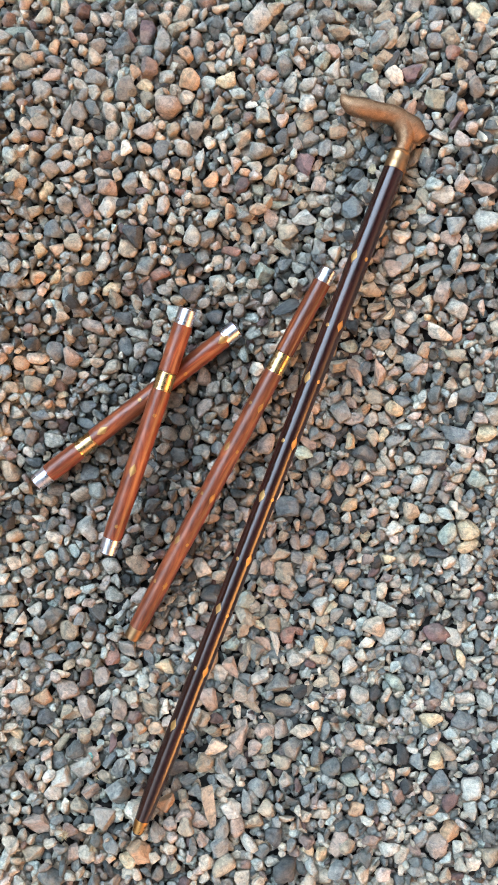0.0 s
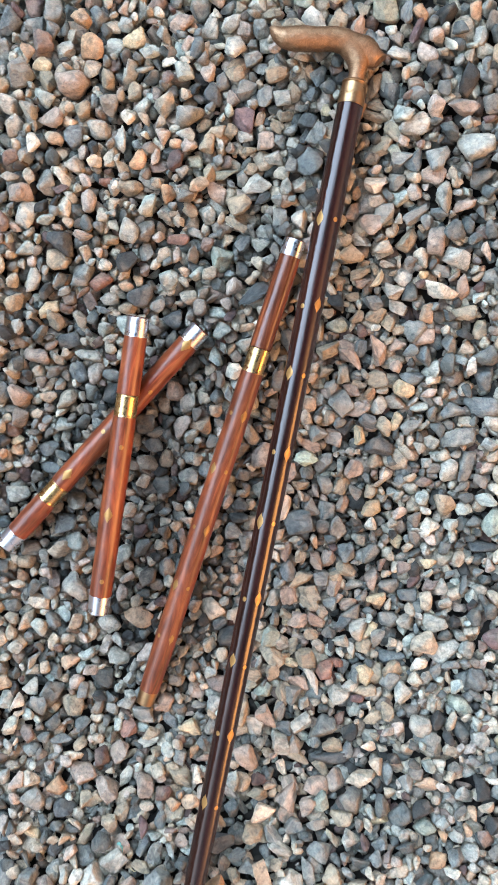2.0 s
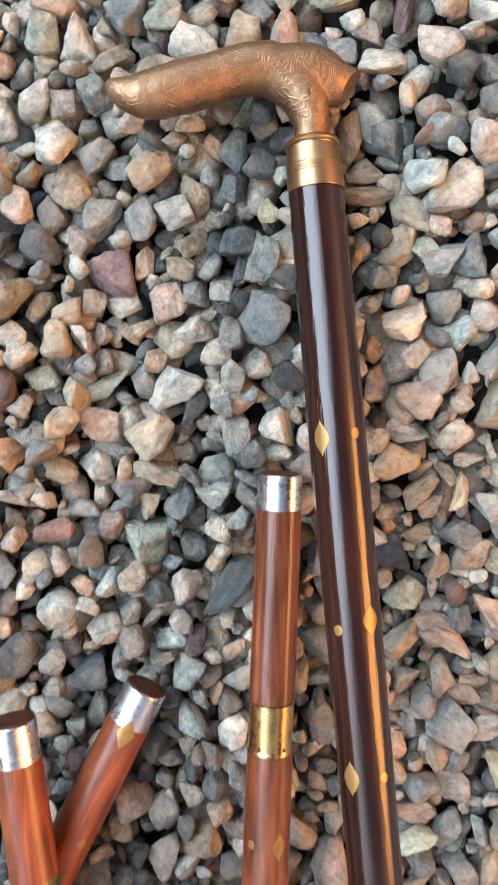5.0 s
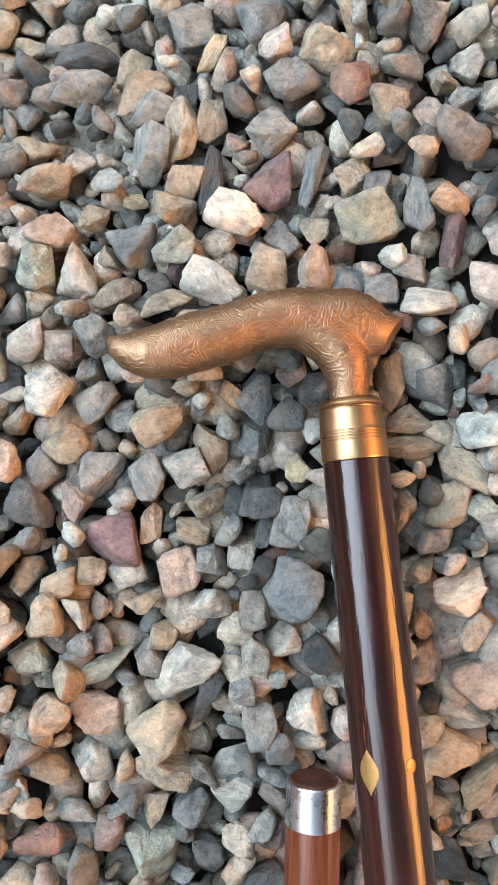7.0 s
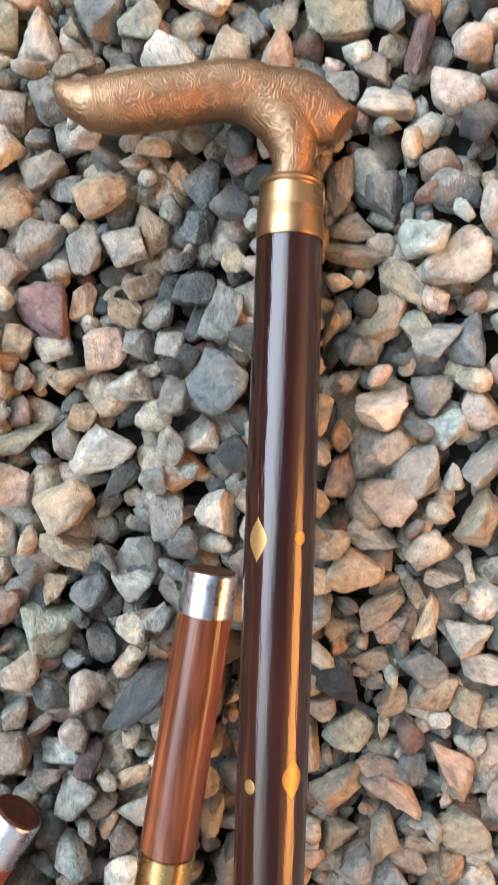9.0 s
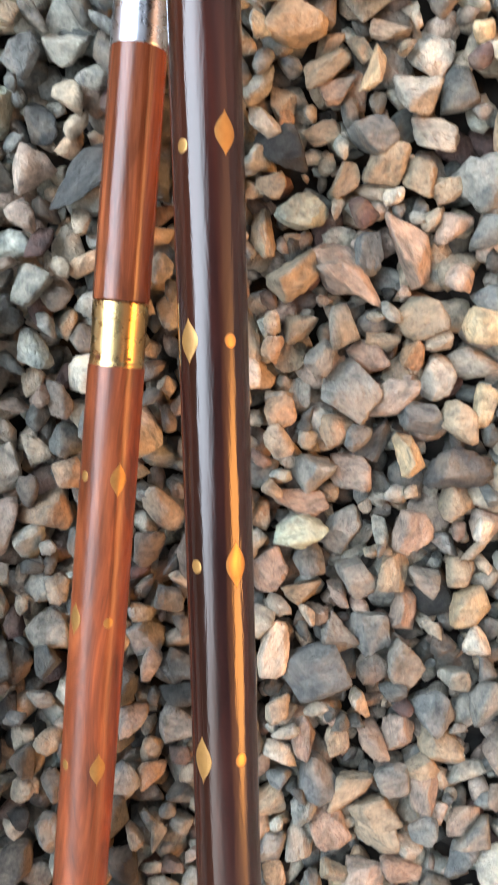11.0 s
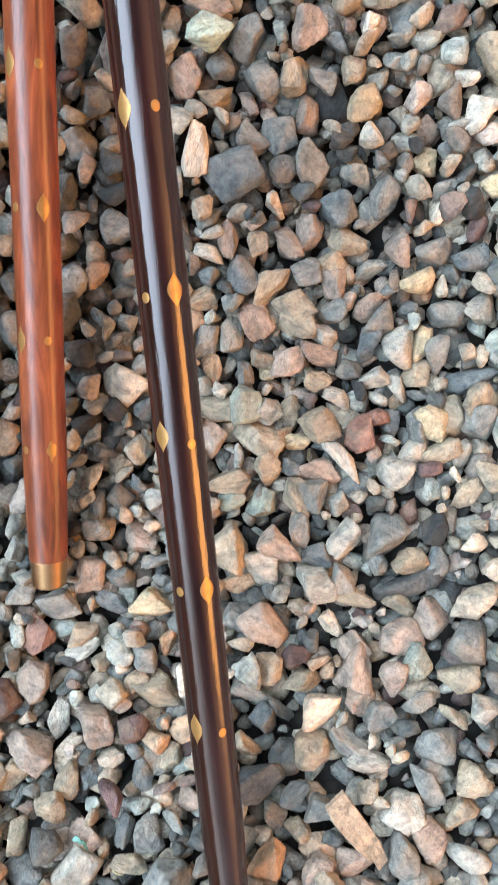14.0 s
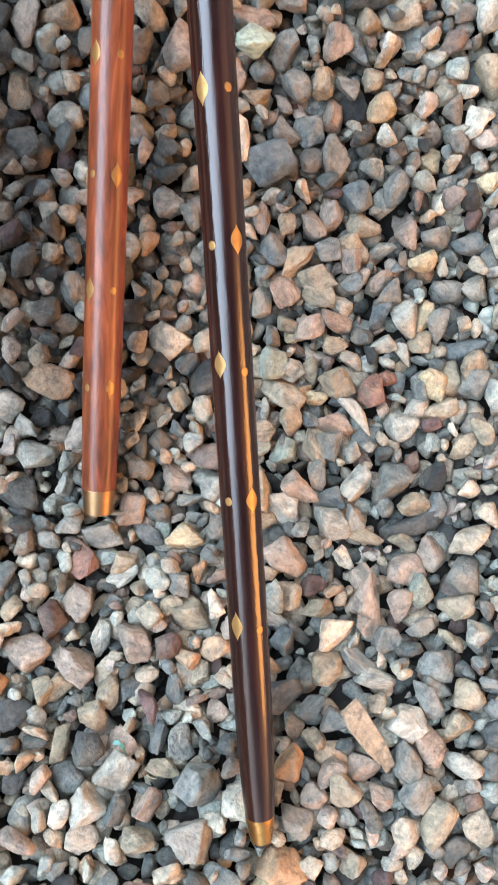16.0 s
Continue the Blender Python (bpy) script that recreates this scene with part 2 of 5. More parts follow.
def metal(name, tone, rough, worn=0.25, relief=0.0):
    m, nt, bsdf = mat_nodes(name)
    tc = nt.nodes.new("ShaderNodeTexCoord").outputs["Object"]
    n = noise_tex(nt, tc, 160, 5, 0.6)
    col = mix(nt, "MULTIPLY", worn, tone, ramp(nt, n.outputs["Fac"], [(0.3, (0.45, 0.38, 0.30)), (0.65, 1.0)]).outputs["Color"])
    nt.links.new(col, bsdf.inputs["Base Color"])
    bsdf.inputs["Metallic"].default_value = 1.0
    nt.links.new(ramp(nt, n.outputs["Fac"], [(0.3, rough * 1.5), (0.7, rough * 0.8)]).outputs["Color"], bsdf.inputs["Roughness"])
    if relief:
        drift = noise_tex(nt, tc, 110, 2, 0.5)
        bend = mix(nt, "LINEAR_LIGHT", 0.006, tc, drift.outputs["Color"])
        leaf = nt.nodes.new("ShaderNodeTexVoronoi")
        leaf.inputs["Scale"].default_value = 105
        nt.links.new(bend, leaf.inputs["Vector"])
        lean = nt.nodes.new("ShaderNodeVectorMath")
        lean.operation = "SUBTRACT"
        lean.inputs[1].default_value = (0.5, 0.5, 0.5)
        nt.links.new(leaf.outputs["Color"], lean.inputs[0])
        vein = nt.nodes.new("ShaderNodeVectorMath")
        vein.operation = "DOT_PRODUCT"
        nt.links.new(lean.outputs[0], vein.inputs[0])
        nt.links.new(bend, vein.inputs[1])
        fan = nt.nodes.new("ShaderNodeMath")
        fan.operation = "MULTIPLY_ADD"
        fan.inputs[1].default_value = 9500.0
        nt.links.new(vein.outputs["Value"], fan.inputs[0])
        rim = nt.nodes.new("ShaderNodeMath")
        rim.operation = "MULTIPLY"
        rim.inputs[1].default_value = 26.0
        nt.links.new(leaf.outputs["Distance"], rim.inputs[0])
        nt.links.new(rim.outputs[0], fan.inputs[2])
        scroll = nt.nodes.new("ShaderNodeMath")
        scroll.operation = "SINE"
        nt.links.new(fan.outputs[0], scroll.inputs[0])
        lines = ramp(nt, scroll.outputs[0], [(0.0, 0.35), (0.3, 0.75), (0.6, 0.95), (1.0, 1.0)])
        beads = nt.nodes.new("ShaderNodeTexVoronoi")
        beads.inputs["Scale"].default_value = 900
        nt.links.new(tc, beads.inputs["Vector"])
        n1 = bump(nt, lines.outputs["Color"], relief, 0.0010)
        n2 = bump(nt, beads.outputs["Distance"], relief * 0.35, 0.0006, n1)
        nt.links.new(n2, bsdf.inputs["Normal"])
        nt.links.new(mix(nt, "MULTIPLY", 0.36, col, lines.outputs["Color"]), bsdf.inputs["Base Color"])
    return m


# first floor tone is near black, imitating shade in the gaps between stones
EARTH, FAR_GRAVEL = earth("gap_shade_floor", 0.10), earth("far_gravel", 0.9)
BONE = lacquer_wood("cream_bone", (0.42, 0.34, 0.22), (0.50, 0.42, 0.30), (0.56, 0.48, 0.36), 0.2, 1.0)
EBONY = lacquer_wood("dark_lacquered_wood", (0.008, 0.003, 0.003), (0.016, 0.005, 0.004), (0.030, 0.008, 0.005), 1.0, 0.03)
drawn_lacquer(EBONY, 0.165, 0.6, 1.53)
ROSEWOOD = lacquer_wood("reddish_brown_wood", (0.07, 0.018, 0.008), (0.165, 0.040, 0.015), (0.26, 0.072, 0.026), 0.7, 0.16)
drawn_lacquer(ROSEWOOD, 0.36, 0.5, 1.50)
DARKWOOD = lacquer_wood("dark_figured_wood", (0.05, 0.014, 0.006), (0.13, 0.034, 0.014), (0.23, 0.068, 0.027), 0.7, 0.05)
drawn_lacquer(DARKWOOD, 0.27, 0.6, 1.48)
ENDGRAIN = lacquer_wood("dark_end_grain", (0.035, 0.012, 0.008), (0.06, 0.02, 0.012), (0.10, 0.035, 0.02), 0.1, 1.0)
BRASS = metal("polished_brass", (0.52, 0.375, 0.175), 0.24, 0.15)
OLD_BRASS = metal("antique_brass", (0.37, 0.235, 0.125), 0.32, 0.3)
ENGRAVED = metal("engraved_antique_brass", (0.34, 0.218, 0.132), 0.43, 0.5, 0.38)
TIP_BRASS = metal("worn_brass", (0.52, 0.30, 0.11), 0.26, 0.5)
RUBBER, rnt, rb = mat_nodes("black_rubber")
rn = noise_tex(rnt, rnt.nodes.new("ShaderNodeTexCoord").outputs["Object"], 500, 3)
rnt.links.new(ramp(rnt, rn.outputs["Fac"], [(0.3, 0.008), (0.7, 0.02)]).outputs["Color"], rb.inputs["Base Color"])
rb.inputs["Roughness"].default_value = 0.8
SILVER = metal("polished_nickel", (0.56, 0.60, 0.655), 0.26, 0.05)
INLAY = metal("brass_inlay", (0.34, 0.195, 0.065), 0.36, 0.45)
INLAY.node_tree.nodes["Principled BSDF"].inputs["Metallic"].default_value = 0.6


# ---- mesh helpers ----
def link_mesh(name, verts, faces, material, parent=None, label="", smooth=True):
    me = bpy.data.meshes.new(name)
    me.from_pydata([tuple(v) for v in verts], [], faces)
    me.validate()
    me.materials.append(material)
    if smooth:
        me.shade_smooth()
        me.set_sharp_from_angle(angle=radians(38))
    ob = new(name, me)
    if parent is not None:
        ob.parent = parent
    return tagged(ob, label)


def lathe(profile, seg=48):
    """Verts and faces of a solid turned about local x: profile rows are (x, radius)."""
    verts, faces = [], []
    full = [profile[0]]
    for (x0, r0), (x1, r1) in zip(profile, profile[1:]):
        if x1 - x0 > 0.0025:
            full += [(x0 + (x1 - x0) * u, r0 + (r1 - r0) * u) for u in (0.0003 / (x1 - x0), 1 - 0.0003 / (x1 - x0))]
        full.append((x1, r1))
    profile = full
    for x, r in profile:
        for k in range(seg):
            a = 2 * math.pi * k / seg
            verts.append((x, r * math.cos(a), r * math.sin(a)))
    for i in range(len(profile) - 1):
        for k in range(seg):
            k2 = (k + 1) % seg
            faces.append((i * seg + k, (i + 1) * seg + k, (i + 1) * seg + k2, i * seg + k2))
    faces.append(tuple(range(seg)))
    faces.append(tuple(reversed(range((len(profile) - 1) * seg, len(profile) * seg))))
    return verts, faces


def ring(x0, x1, r0, r1, edge=0.0006):
    """Turned sleeve with softened rims."""
    return [(x0, max(r0 - 2 * edge, 0.001)), (x0 + edge * 0.3, r0 - edge * 0.5), (x0 + edge, r0), (x1 - edge, r1), (x1 - edge * 0.3, r1 - edge * 0.5), (x1, max(r1 - 2 * edge, 0.001))]


def turned(name, profile, material, parent, label="", seg=48):
    v, f = lathe(profile, seg)
    ob = link_mesh(name, v, f, material, parent, label)
    return ob


def inlay(name, x, turn, radius, length, width, parent, shape, lift=0.00014, material=None, chipped_by=0.0):
    """Thin plate let into a round shaft: a diamond or a round dot, bent to the shaft."""
    verts, faces = [], []
    n = 14
    rim = []
    for k in range(4 * n if shape == "dot" else 4 * n):
        a = 2 * math.pi * k / (4 * n)
        c, s = math.cos(a), math.sin(a)
        if shape == "dot":
            u, v = c, s
        elif shape == "rhombus":
            u, v = c, math.copysign(1 - abs(c), s)
        else:
            u = c
            v = math.copysign(max(0.0, math.cos(math.pi * c / 2)) ** 1.45, s) if abs(s) > 1e-6 else 0.0
        keep = 1 - chipped_by * (0.5 + 0.5 * math.sin(5 * a + 1.0) * math.sin(2 * a + 0.4))
        rim.append((keep * u * length / 2, keep * v * width / 2))
    def put(u, v, r):
        a = turn + v / radius
        return (x + u, r * math.sin(a), r * math.cos(a))
    rings = [(1.0, -0.0008), (1.0, lift * 0.8), (0.97, lift), (0.6, lift), (0.3, lift)]
    for k, h in rings:
        for u, v in rim:
            verts.append(put(u * k, v * k, radius + h))
    m = len(rim)
    for i in range(len(rings) - 1):
        for k in range(m):
            faces.append((i * m + k, i * m + (k + 1) % m, (i + 1) * m + (k + 1) % m, (i + 1) * m + k))
    verts.append(put(0, 0, radius + lift))
    for k in range(m):
        faces.append(((len(rings) - 1) * m + k, (len(rings) - 1) * m + (k + 1) % m, len(verts) - 1))
    return link_mesh(name, verts, faces, material or INLAY, parent)


def along(a, b):
    """Pose whose x axis runs from a to b, with its z axis as upright as can be."""
    x = (Vector(b) - Vector(a)).normalized()
    y = Vector((0, 0, 1)).cross(x).normalized()
    z = x.cross(y)
    m = Matrix((x, y, z)).transposed().to_4x4()
    return Matrix.Translation(a) @ m


# ---- the lie of the ground: a shallow hollow in the gravel ----
SHAPE = (-0.0512, 0.1275, 0.1494, 0.1547, 0.2273, 0.4054, -0.7353, -0.6018)


def lie(x, y):
    x = np.clip(x, -0.22, 0.55) - 0.3
    rise = 0.15 * np.clip(-0.57 - y, 0.0, 0.2)
    y = np.clip(y, -0.57, 0.46) + 0.1
    c = SHAPE
    return rise + c[0] + c[1] * x + c[2] * y + c[3] * x * x + c[4] * x * y + c[5] * y * y + c[6] * y ** 3 + c[7] * y ** 4


# ---- ends of the axes of the cane and the sticks ----
CANE_TIP, CANE_NECK = Vector((0.0063, -0.5692, 0.0295)), Vector((0.3212, 0.2402, 0.0258))
LONG_TOP, LONG_END = Vector((0.2471, 0.1091, -0.0114)), Vector((0.0028, -0.3557, -0.0505))
UPPER_TOP, UPPER_END = Vector((0.0766, 0.0598, -0.0180)), Vector((-0.0253, -0.2393, -0.0352))
LOWER_TOP, LOWER_END = Vector((0.1382, 0.0380, -0.0375)), Vector((-0.1118, -0.1545, -0.0665))
STICKS = ((CANE_TIP, CANE_NECK, 0.0118), (LONG_TOP, LONG_END, 0.0122), (UPPER_TOP, UPPER_END, 0.0122), (LOWER_TOP, LOWER_END, 0.0122))


# ---- walking cane ----
def walking_cane():
    root = new("walking_cane")
    root.matrix_world = along(CANE_TIP, CANE_NECK)
    tagged(root, "glossy dark lacquered walking cane with brass inlays and handle", "walking cane")
    span = (CANE_NECK - CANE_TIP).length
    r = lambda x: float(np.interp(x, (0.0175, 0.035, 0.08, 0.28, 0.48, 0.68, 0.745, 0.805, 0.85), (0.0091, 0.0102, 0.0115, 0.0118, 0.0121, 0.0128, 0.0130, 0.0127, 0.0124)))
    body = [(0.017, 0.0082)] + [(0.0175 + (span - 0.0235 - 0.0175) * k / 60, r(0.0175 + (span - 0.0235 - 0.0175) * k / 60)) for k in range(61)]
    turned("shaft", body, EBONY, root, seg=64)
    turned("ferrule", [(0.0, 0.0060), (0.0002, 0.0066), (0.0008, 0.0069), (0.008, 0.0080), (0.0150, 0.0090), (0.0178, 0.0091), (0.0182, 0.0082)], TIP_BRASS, root, "tapered brass tip ferrule")
    turned("tip_pad", [(-0.0030, 0.0040), (-0.0026, 0.0052), (0.0004, 0.0058), (0.0006, 0.0050)], RUBBER, root, "black rubber tip pad")
    c0, c1 = span - 0.0235, span
    turned("collar", [(c0, 0.0110), (c0 + 0.0004, 0.0126), (c0 + 0.0010, 0.0127), (c0 + 0.0072, 0.0126), *[(c0 + 0.0076 + 0.0011 * (k // 4) + (0.0, 0.0002, 0.0004, 0.0006)[k % 4], 0.0126 - (0.0, 0.00018, 0.00018, 0.0)[k % 4]) for k in range(16)],
                      (c0 + 0.0124, 0.0124), (c0 + 0.0195, 0.0119), (c0 + 0.0198, 0.0112), (c0 + 0.0202, 0.0113), (c0 + 0.0206, 0.0121), (c0 + 0.0214, 0.0125), (c0 + 0.0222, 0.0122), (c1, 0.0108), (c1 + 0.0006, 0.007)], OLD_BRASS, root, "grooved antique brass collar", 64)
    # handle: a curved bar with a drooping nose, and a short pointed tail
    def bar(stations, seg=28):
        verts, faces = [], []
        for i, (x, y, half, tall) in enumerate(stations):
            a, b = stations[max(i - 1, 0)], stations[min(i + 1, len(stations) - 1)]
            d = Vector((b[0] - a[0], b[1] - a[1], 0)).normalized()
            nrm = Vector((-d.y, d.x, 0))
            for k in range(seg):
                w = 2 * math.pi * k / seg
                p = Vector((x, y, 0)) + nrm * half * math.cos(w) + Vector((0, 0, tall * math.sin(w)))
                verts.append(tuple(p))
        for i in range(len(stations) - 1):
            for k in range(seg):
                faces.append((i * seg + k, i * seg + (k + 1) % seg, (i + 1) * seg + (k + 1) % seg, (i + 1) * seg + k))
        faces.append(tuple(reversed(range(seg))))
        faces.append(tuple(range((len(stations) - 1) * seg, len(stations) * seg)))
        return verts, faces
    HS = [(-0.0019, -0.0001, 0.0077, 0.0071), (0.0030, -0.0002, 0.0077, 0.0073), (0.0086, -0.0004, 0.0081, 0.0086), (0.0155, 0.0002, 0.0099, 0.0099), (0.0229, 0.0026, 0.0116, 0.0107), (0.0301, 0.0087, 0.0129, 0.0114), (0.0336, 0.0174, 0.0116, 0.0116), (0.0333, 0.0264, 0.0111, 0.0114), (0.0315, 0.0355, 0.0107, 0.0111), (0.0289, 0.0446, 0.0109, 0.0111), (0.0266, 0.0558, 0.0114, 0.0111), (0.0240, 0.0669, 0.0109, 0.0105), (0.0233, 0.0755, 0.0096, 0.0092), (0.0249, 0.0823, 0.0069, 0.0071), (0.0276, 0.0863, 0.0043, 0.0047), (0.0298, 0.0891, 0.0013, 0.0017)]
    TAIL = [(0.0325, 0.0120, 0.0112, 0.0108), (0.0316, 0.0050, 0.0122, 0.0112), (0.0305, -0.0015, 0.0134, 0.0110), (0.0285, -0.0075, 0.0126, 0.0104), (0.0265, -0.0125, 0.0113, 0.0096), (0.0262, -0.0175, 0.0085, 0.0084), (0.0272, -0.0218, 0.0051, 0.0066), (0.0285, -0.0255, 0.0018, 0.0036)]
    va, fa = bar([(c1 + x, y, a, b) for x, y, a, b in HS])
    vb, fb = bar([(c1 + x, y, a, b) for x, y, a, b in TAIL])
    n = len(va)
    hd = link_mesh("handle", va + vb, fa + [tuple(i + n for i in f) for f in fb], ENGRAVED, root, "engraved antique brass derby handle")
    md = hd.modifiers.new("remesh", "REMESH")
    md.mode, md.voxel_size, md.use_smooth_shade = "VOXEL", 0.0007, True
    sm = hd.modifiers.new("smooth", "SMOOTH")
    sm.factor, sm.iterations = 0.5, 6
    # the tail ends in a hollow slanting face with a crisp ridge
    bpy.context.view_layer.update()
    me = bpy.data.meshes.new_from_object(hd.evaluated_get(bpy.context.evaluated_depsgraph_get()))
    hd.modifiers.clear()
    hd.data = me
    for v in me.vertices:
        x, y, z = v.co.x - c1, v.co.y, v.co.z
        edge = float(np.interp(x, (0.0, 0.003, 0.010, 0.0195, 0.026, 0.0303, 0.034), (-0.013, -0.0108, -0.0128, -0.0186, -0.0232, -0.0270, -0.030)))
        face = edge + max(0.0, z + 0.003) * 0.40 * min(1.0, max(0.0, (x - 0.003) / 0.012)) * min(1.0, max(0.0, (0.041 - x) / 0.012))
        if y < face and x > 0:
            v.co.y = face
    me.shade_smooth()
    me.set_sharp_from_angle(angle=radians(40))
    spots = ((0.7349, 0.7361), (0.6503, 0.6539), (0.5849, 0.5846), (0.5063, 0.5069), (0.4363, 0.4364), (0.3568, 0.3591), (0.2932, 0.2885), (0.2162, 0.2162), (0.1424, 0.1392))
    for k, row in enumerate(spots):
        for side, (x, turn) in enumerate(zip(row, (radians(46), radians(-24)))):
            if (k + side) % 2 == 0:
                inlay("inlay_diamond", x, turn, r(x), 0.0165 + 0.0012 * math.sin(5 * k), 0.0076, root, "diamond")
            else:
                inlay("inlay_dot", x, turn, r(x), 0.0048, 0.0044, root, "dot")
    # a hairline crack in the lacquer above the first diamond
    for dx, turn, ln in ((0.013, 47, 0.011), (0.021, 41, 0.008), (0.027, 43, 0.007)):
        inlay("crack", 0.7349 + dx, radians(turn), r(0.75), ln, 0.0006, root, "diamond", 0.00005, ENDGRAIN)
    return root


walking_cane()


# ---- brown wooden sticks ----
def long_stick():
    root = new("wooden_stick")
    root.matrix_world = along(LONG_END, LONG_TOP)
    tagged(root, "long reddish-brown wooden stick with brass band, inlays and nickel cap", "wooden stick")
    span = (LONG_TOP - LONG_END).length
    r = lambda x: 0.0100 + 0.0021 * min(1.0, x / 0.08) ** 0.6 - 0.0004 * max(0.0, (x - 0.30) / 0.085)
    b0, b1 = span - 0.1418, span - 0.1155
    turned("lower_shaft", [(0.0168, 0.0095)] + [(0.017 + (b0 - 0.017) * k / 40, r(0.017 + (b0 - 0.017) * k / 40)) for k in range(41)], ROSEWOOD, root)
    turned("upper_shaft", [(b1, 0.0112), (b1 + 0.0005, 0.0116), (span - 0.0175, 0.0112)], DARKWOOD, root)
    turned("ferrule", ring(0.0, 0.0172, 0.0098, 0.0105), OLD_BRASS, root, "worn brass ferrule")
    band = turned("band", [(b0 - 0.0004, 0.0106), (b0, 0.0114), (b0 + 0.0016, 0.0114), (b0 + 0.0019, 0.0112), (b1 - 0.0075, 0.0112), (b1 - 0.0072, 0.0115), (b1 - 0.0006, 0.0115), (b1, 0.0106)], BRASS, root, "polished brass joining band")
    turned("rim", [(b0 - 0.0014, 0.0106), (b0 - 0.0012, 0.0117), (b0 - 0.0004, 0.0117), (b0 - 0.0002, 0.0106)], BONE, root, "thin cream rim ring")
    for turn in (38, -30):
        inlay("rivet", b0 + 0.0035, radians(turn), 0.0112, 0.0016, 0.0016, band, "dot", 0.0003, ENDGRAIN)
    cap = turned("cap", ring(span - 0.0185, span - 0.0008, 0.0114, 0.0112), SILVER, root, "polished nickel end cap")
    turned("end_plug", [(span - 0.004, 0.0098), (span - 0.0006, 0.0100), (span, 0.0094)], ENDGRAIN, cap, "dark wooden end plug")
    for k in range(5):
        x = (0.3388, 0.2774, 0.2110, 0.1440, 0.0837)[k]
        a, b = (radians(-24), radians(50)) if k % 2 == 0 else (radians(50), radians(-24))
        inlay("inlay_diamond", x, a, r(x), 0.015, 0.0070, root, "diamond", chipped_by=0.35 if k == 4 else 0.0)
        inlay("inlay_dot", x, b, r(x), 0.0046, 0.0042, root, "dot")
    return root


def short_stick(top, end, band_at, inlays, label):
    root = new("wooden_stick")
    root.matrix_world = along(end, top)
    tagged(root, label, "wooden stick", "short wooden sticks")
    span = (top - end).length
    b0, b1 = band_at - 0.0115, band_at + 0.0115
    turned("shaft", [(0.0205, 0.0108), (0.021, 0.0117), (0.021 + (b0 - 0.021) * 0.4, 0.0121), (b0 - 0.01, 0.0120), (b0, 0.0117)], ROSEWOOD, root)
    turned("neck", [(b1, 0.0112), (b1 + 0.0004, 0.0118), (span - 0.0205, 0.0116)], ROSEWOOD, root)
    turned("band", [(b0 - 0.0004, 0.0108), (b0, 0.0116), (b0 + 0.0016, 0.0116), (b0 + 0.0019, 0.0114), (b1 - 0.0019, 0.0114), (b1 - 0.0016, 0.0116), (b1, 0.0108)], BRASS, root, "polished brass joining band")
    cap = turned("cap", ring(span - 0.0215, span - 0.0008, 0.0115, 0.0113), SILVER, root, "polished nickel end cap")
    turned("end_plug", [(span - 0.004, 0.0102), (span - 0.0006, 0.0104), (span, 0.0098)], ENDGRAIN, cap, "dark wooden end plug")
    cap = turned("cap", ring(0.0008, 0.0215, 0.0111, 0.0115), SILVER, root, "polished nickel end cap")
    turned("end_plug", [(0.0, 0.0096), (0.0006, 0.0102), (0.004, 0.0102)], ENDGRAIN, cap, "dark wooden end plug")
    for x, turn, shape in inlays:
        ln, wd = (0.0172, 0.0100) if shape == "rhombus" else (0.0048, 0.0046)
        inlay("inlay_diamond" if shape == "rhombus" else "inlay_dot", x, radians(turn), 0.0121, ln, wd, root, shape)
    return root


long_stick()
short_stick(UPPER_TOP, UPPER_END, 0.2255, ((0.183, -5, "dot"), (0.111, 14, "rhombus"), (0.039, 0, "dot")), "reddish-brown wooden stick with brass band, propped across another stick")
short_stick(LOWER_TOP, LOWER_END, 0.0805, ((0.108, 10, "rhombus"), (0.168, 20, "dot"), (0.232, -25, "dot"), (0.294, 0, "rhombus")), "reddish-brown wooden stick with brass band, lying under another stick")


# ---- gravel ----
def icosphere(sub):
    bm = bmesh.new()
    bmesh.ops.create_icosphere(bm, subdivisions=sub, radius=1.0)
    v = np.array([p.co[:] for p in bm.verts])
    f = np.array([[p.index for p in q.verts] for q in bm.faces])
    bm.free()
    return v, f


BALL3, BALL2, BALL1 = icosphere(4), icosphere(3), icosphere(2)
rng = np.random.default_rng(7)


def chipped(ball, seed, sharp):
    """A rounded polyhedron: the soft meeting of a dozen random planes, half extents about 1."""
    g = np.random.default_rng(seed)
    n = g.normal(size=(g.integers(6, 11), 3))
    n /= np.linalg.norm(n, axis=1, keepdims=True)
    n = np.concatenate([n, np.array([[0, 0, 1], [0, 0, -1], [1, 0, 0], [-1, 0, 0], [0, 1, 0], [0, -1, 0]]) + g.normal(0, 0.25, (6, 3))])
    d = np.concatenate([g.uniform(0.46, 0.92, len(n) - 6), g.uniform(0.8, 1.1, 6)])
    s = np.maximum(ball @ n.T / d, 0) ** sharp
    r = s.sum(1) ** (-1 / sharp)
    v = ball * r[:, None]
    wob = g.normal(size=(3, 3)) * 2.2
    v = v * (1 + 0.025 * np.sin(ball @ wob + g.uniform(0, 6, 3)).sum(1, keepdims=True))
    if len(ball) > 600:
        for k in range(len(v)):
            p = Vector(ball[k])
            v[k] *= 1 + 0.06 * noise.noise(p * 2.2 + Vector((seed, 0, 0))) + 0.035 * noise.noise(p * 6.5 + Vector((0, seed, 0))) + 0.022 * noise.noise(p * 14.0 + Vector((0, 0, seed)))
    return v / np.abs(v).max(0)


def turn3(yaw, tx, ty):
    return np.array(Euler((tx, ty, yaw)).to_matrix())


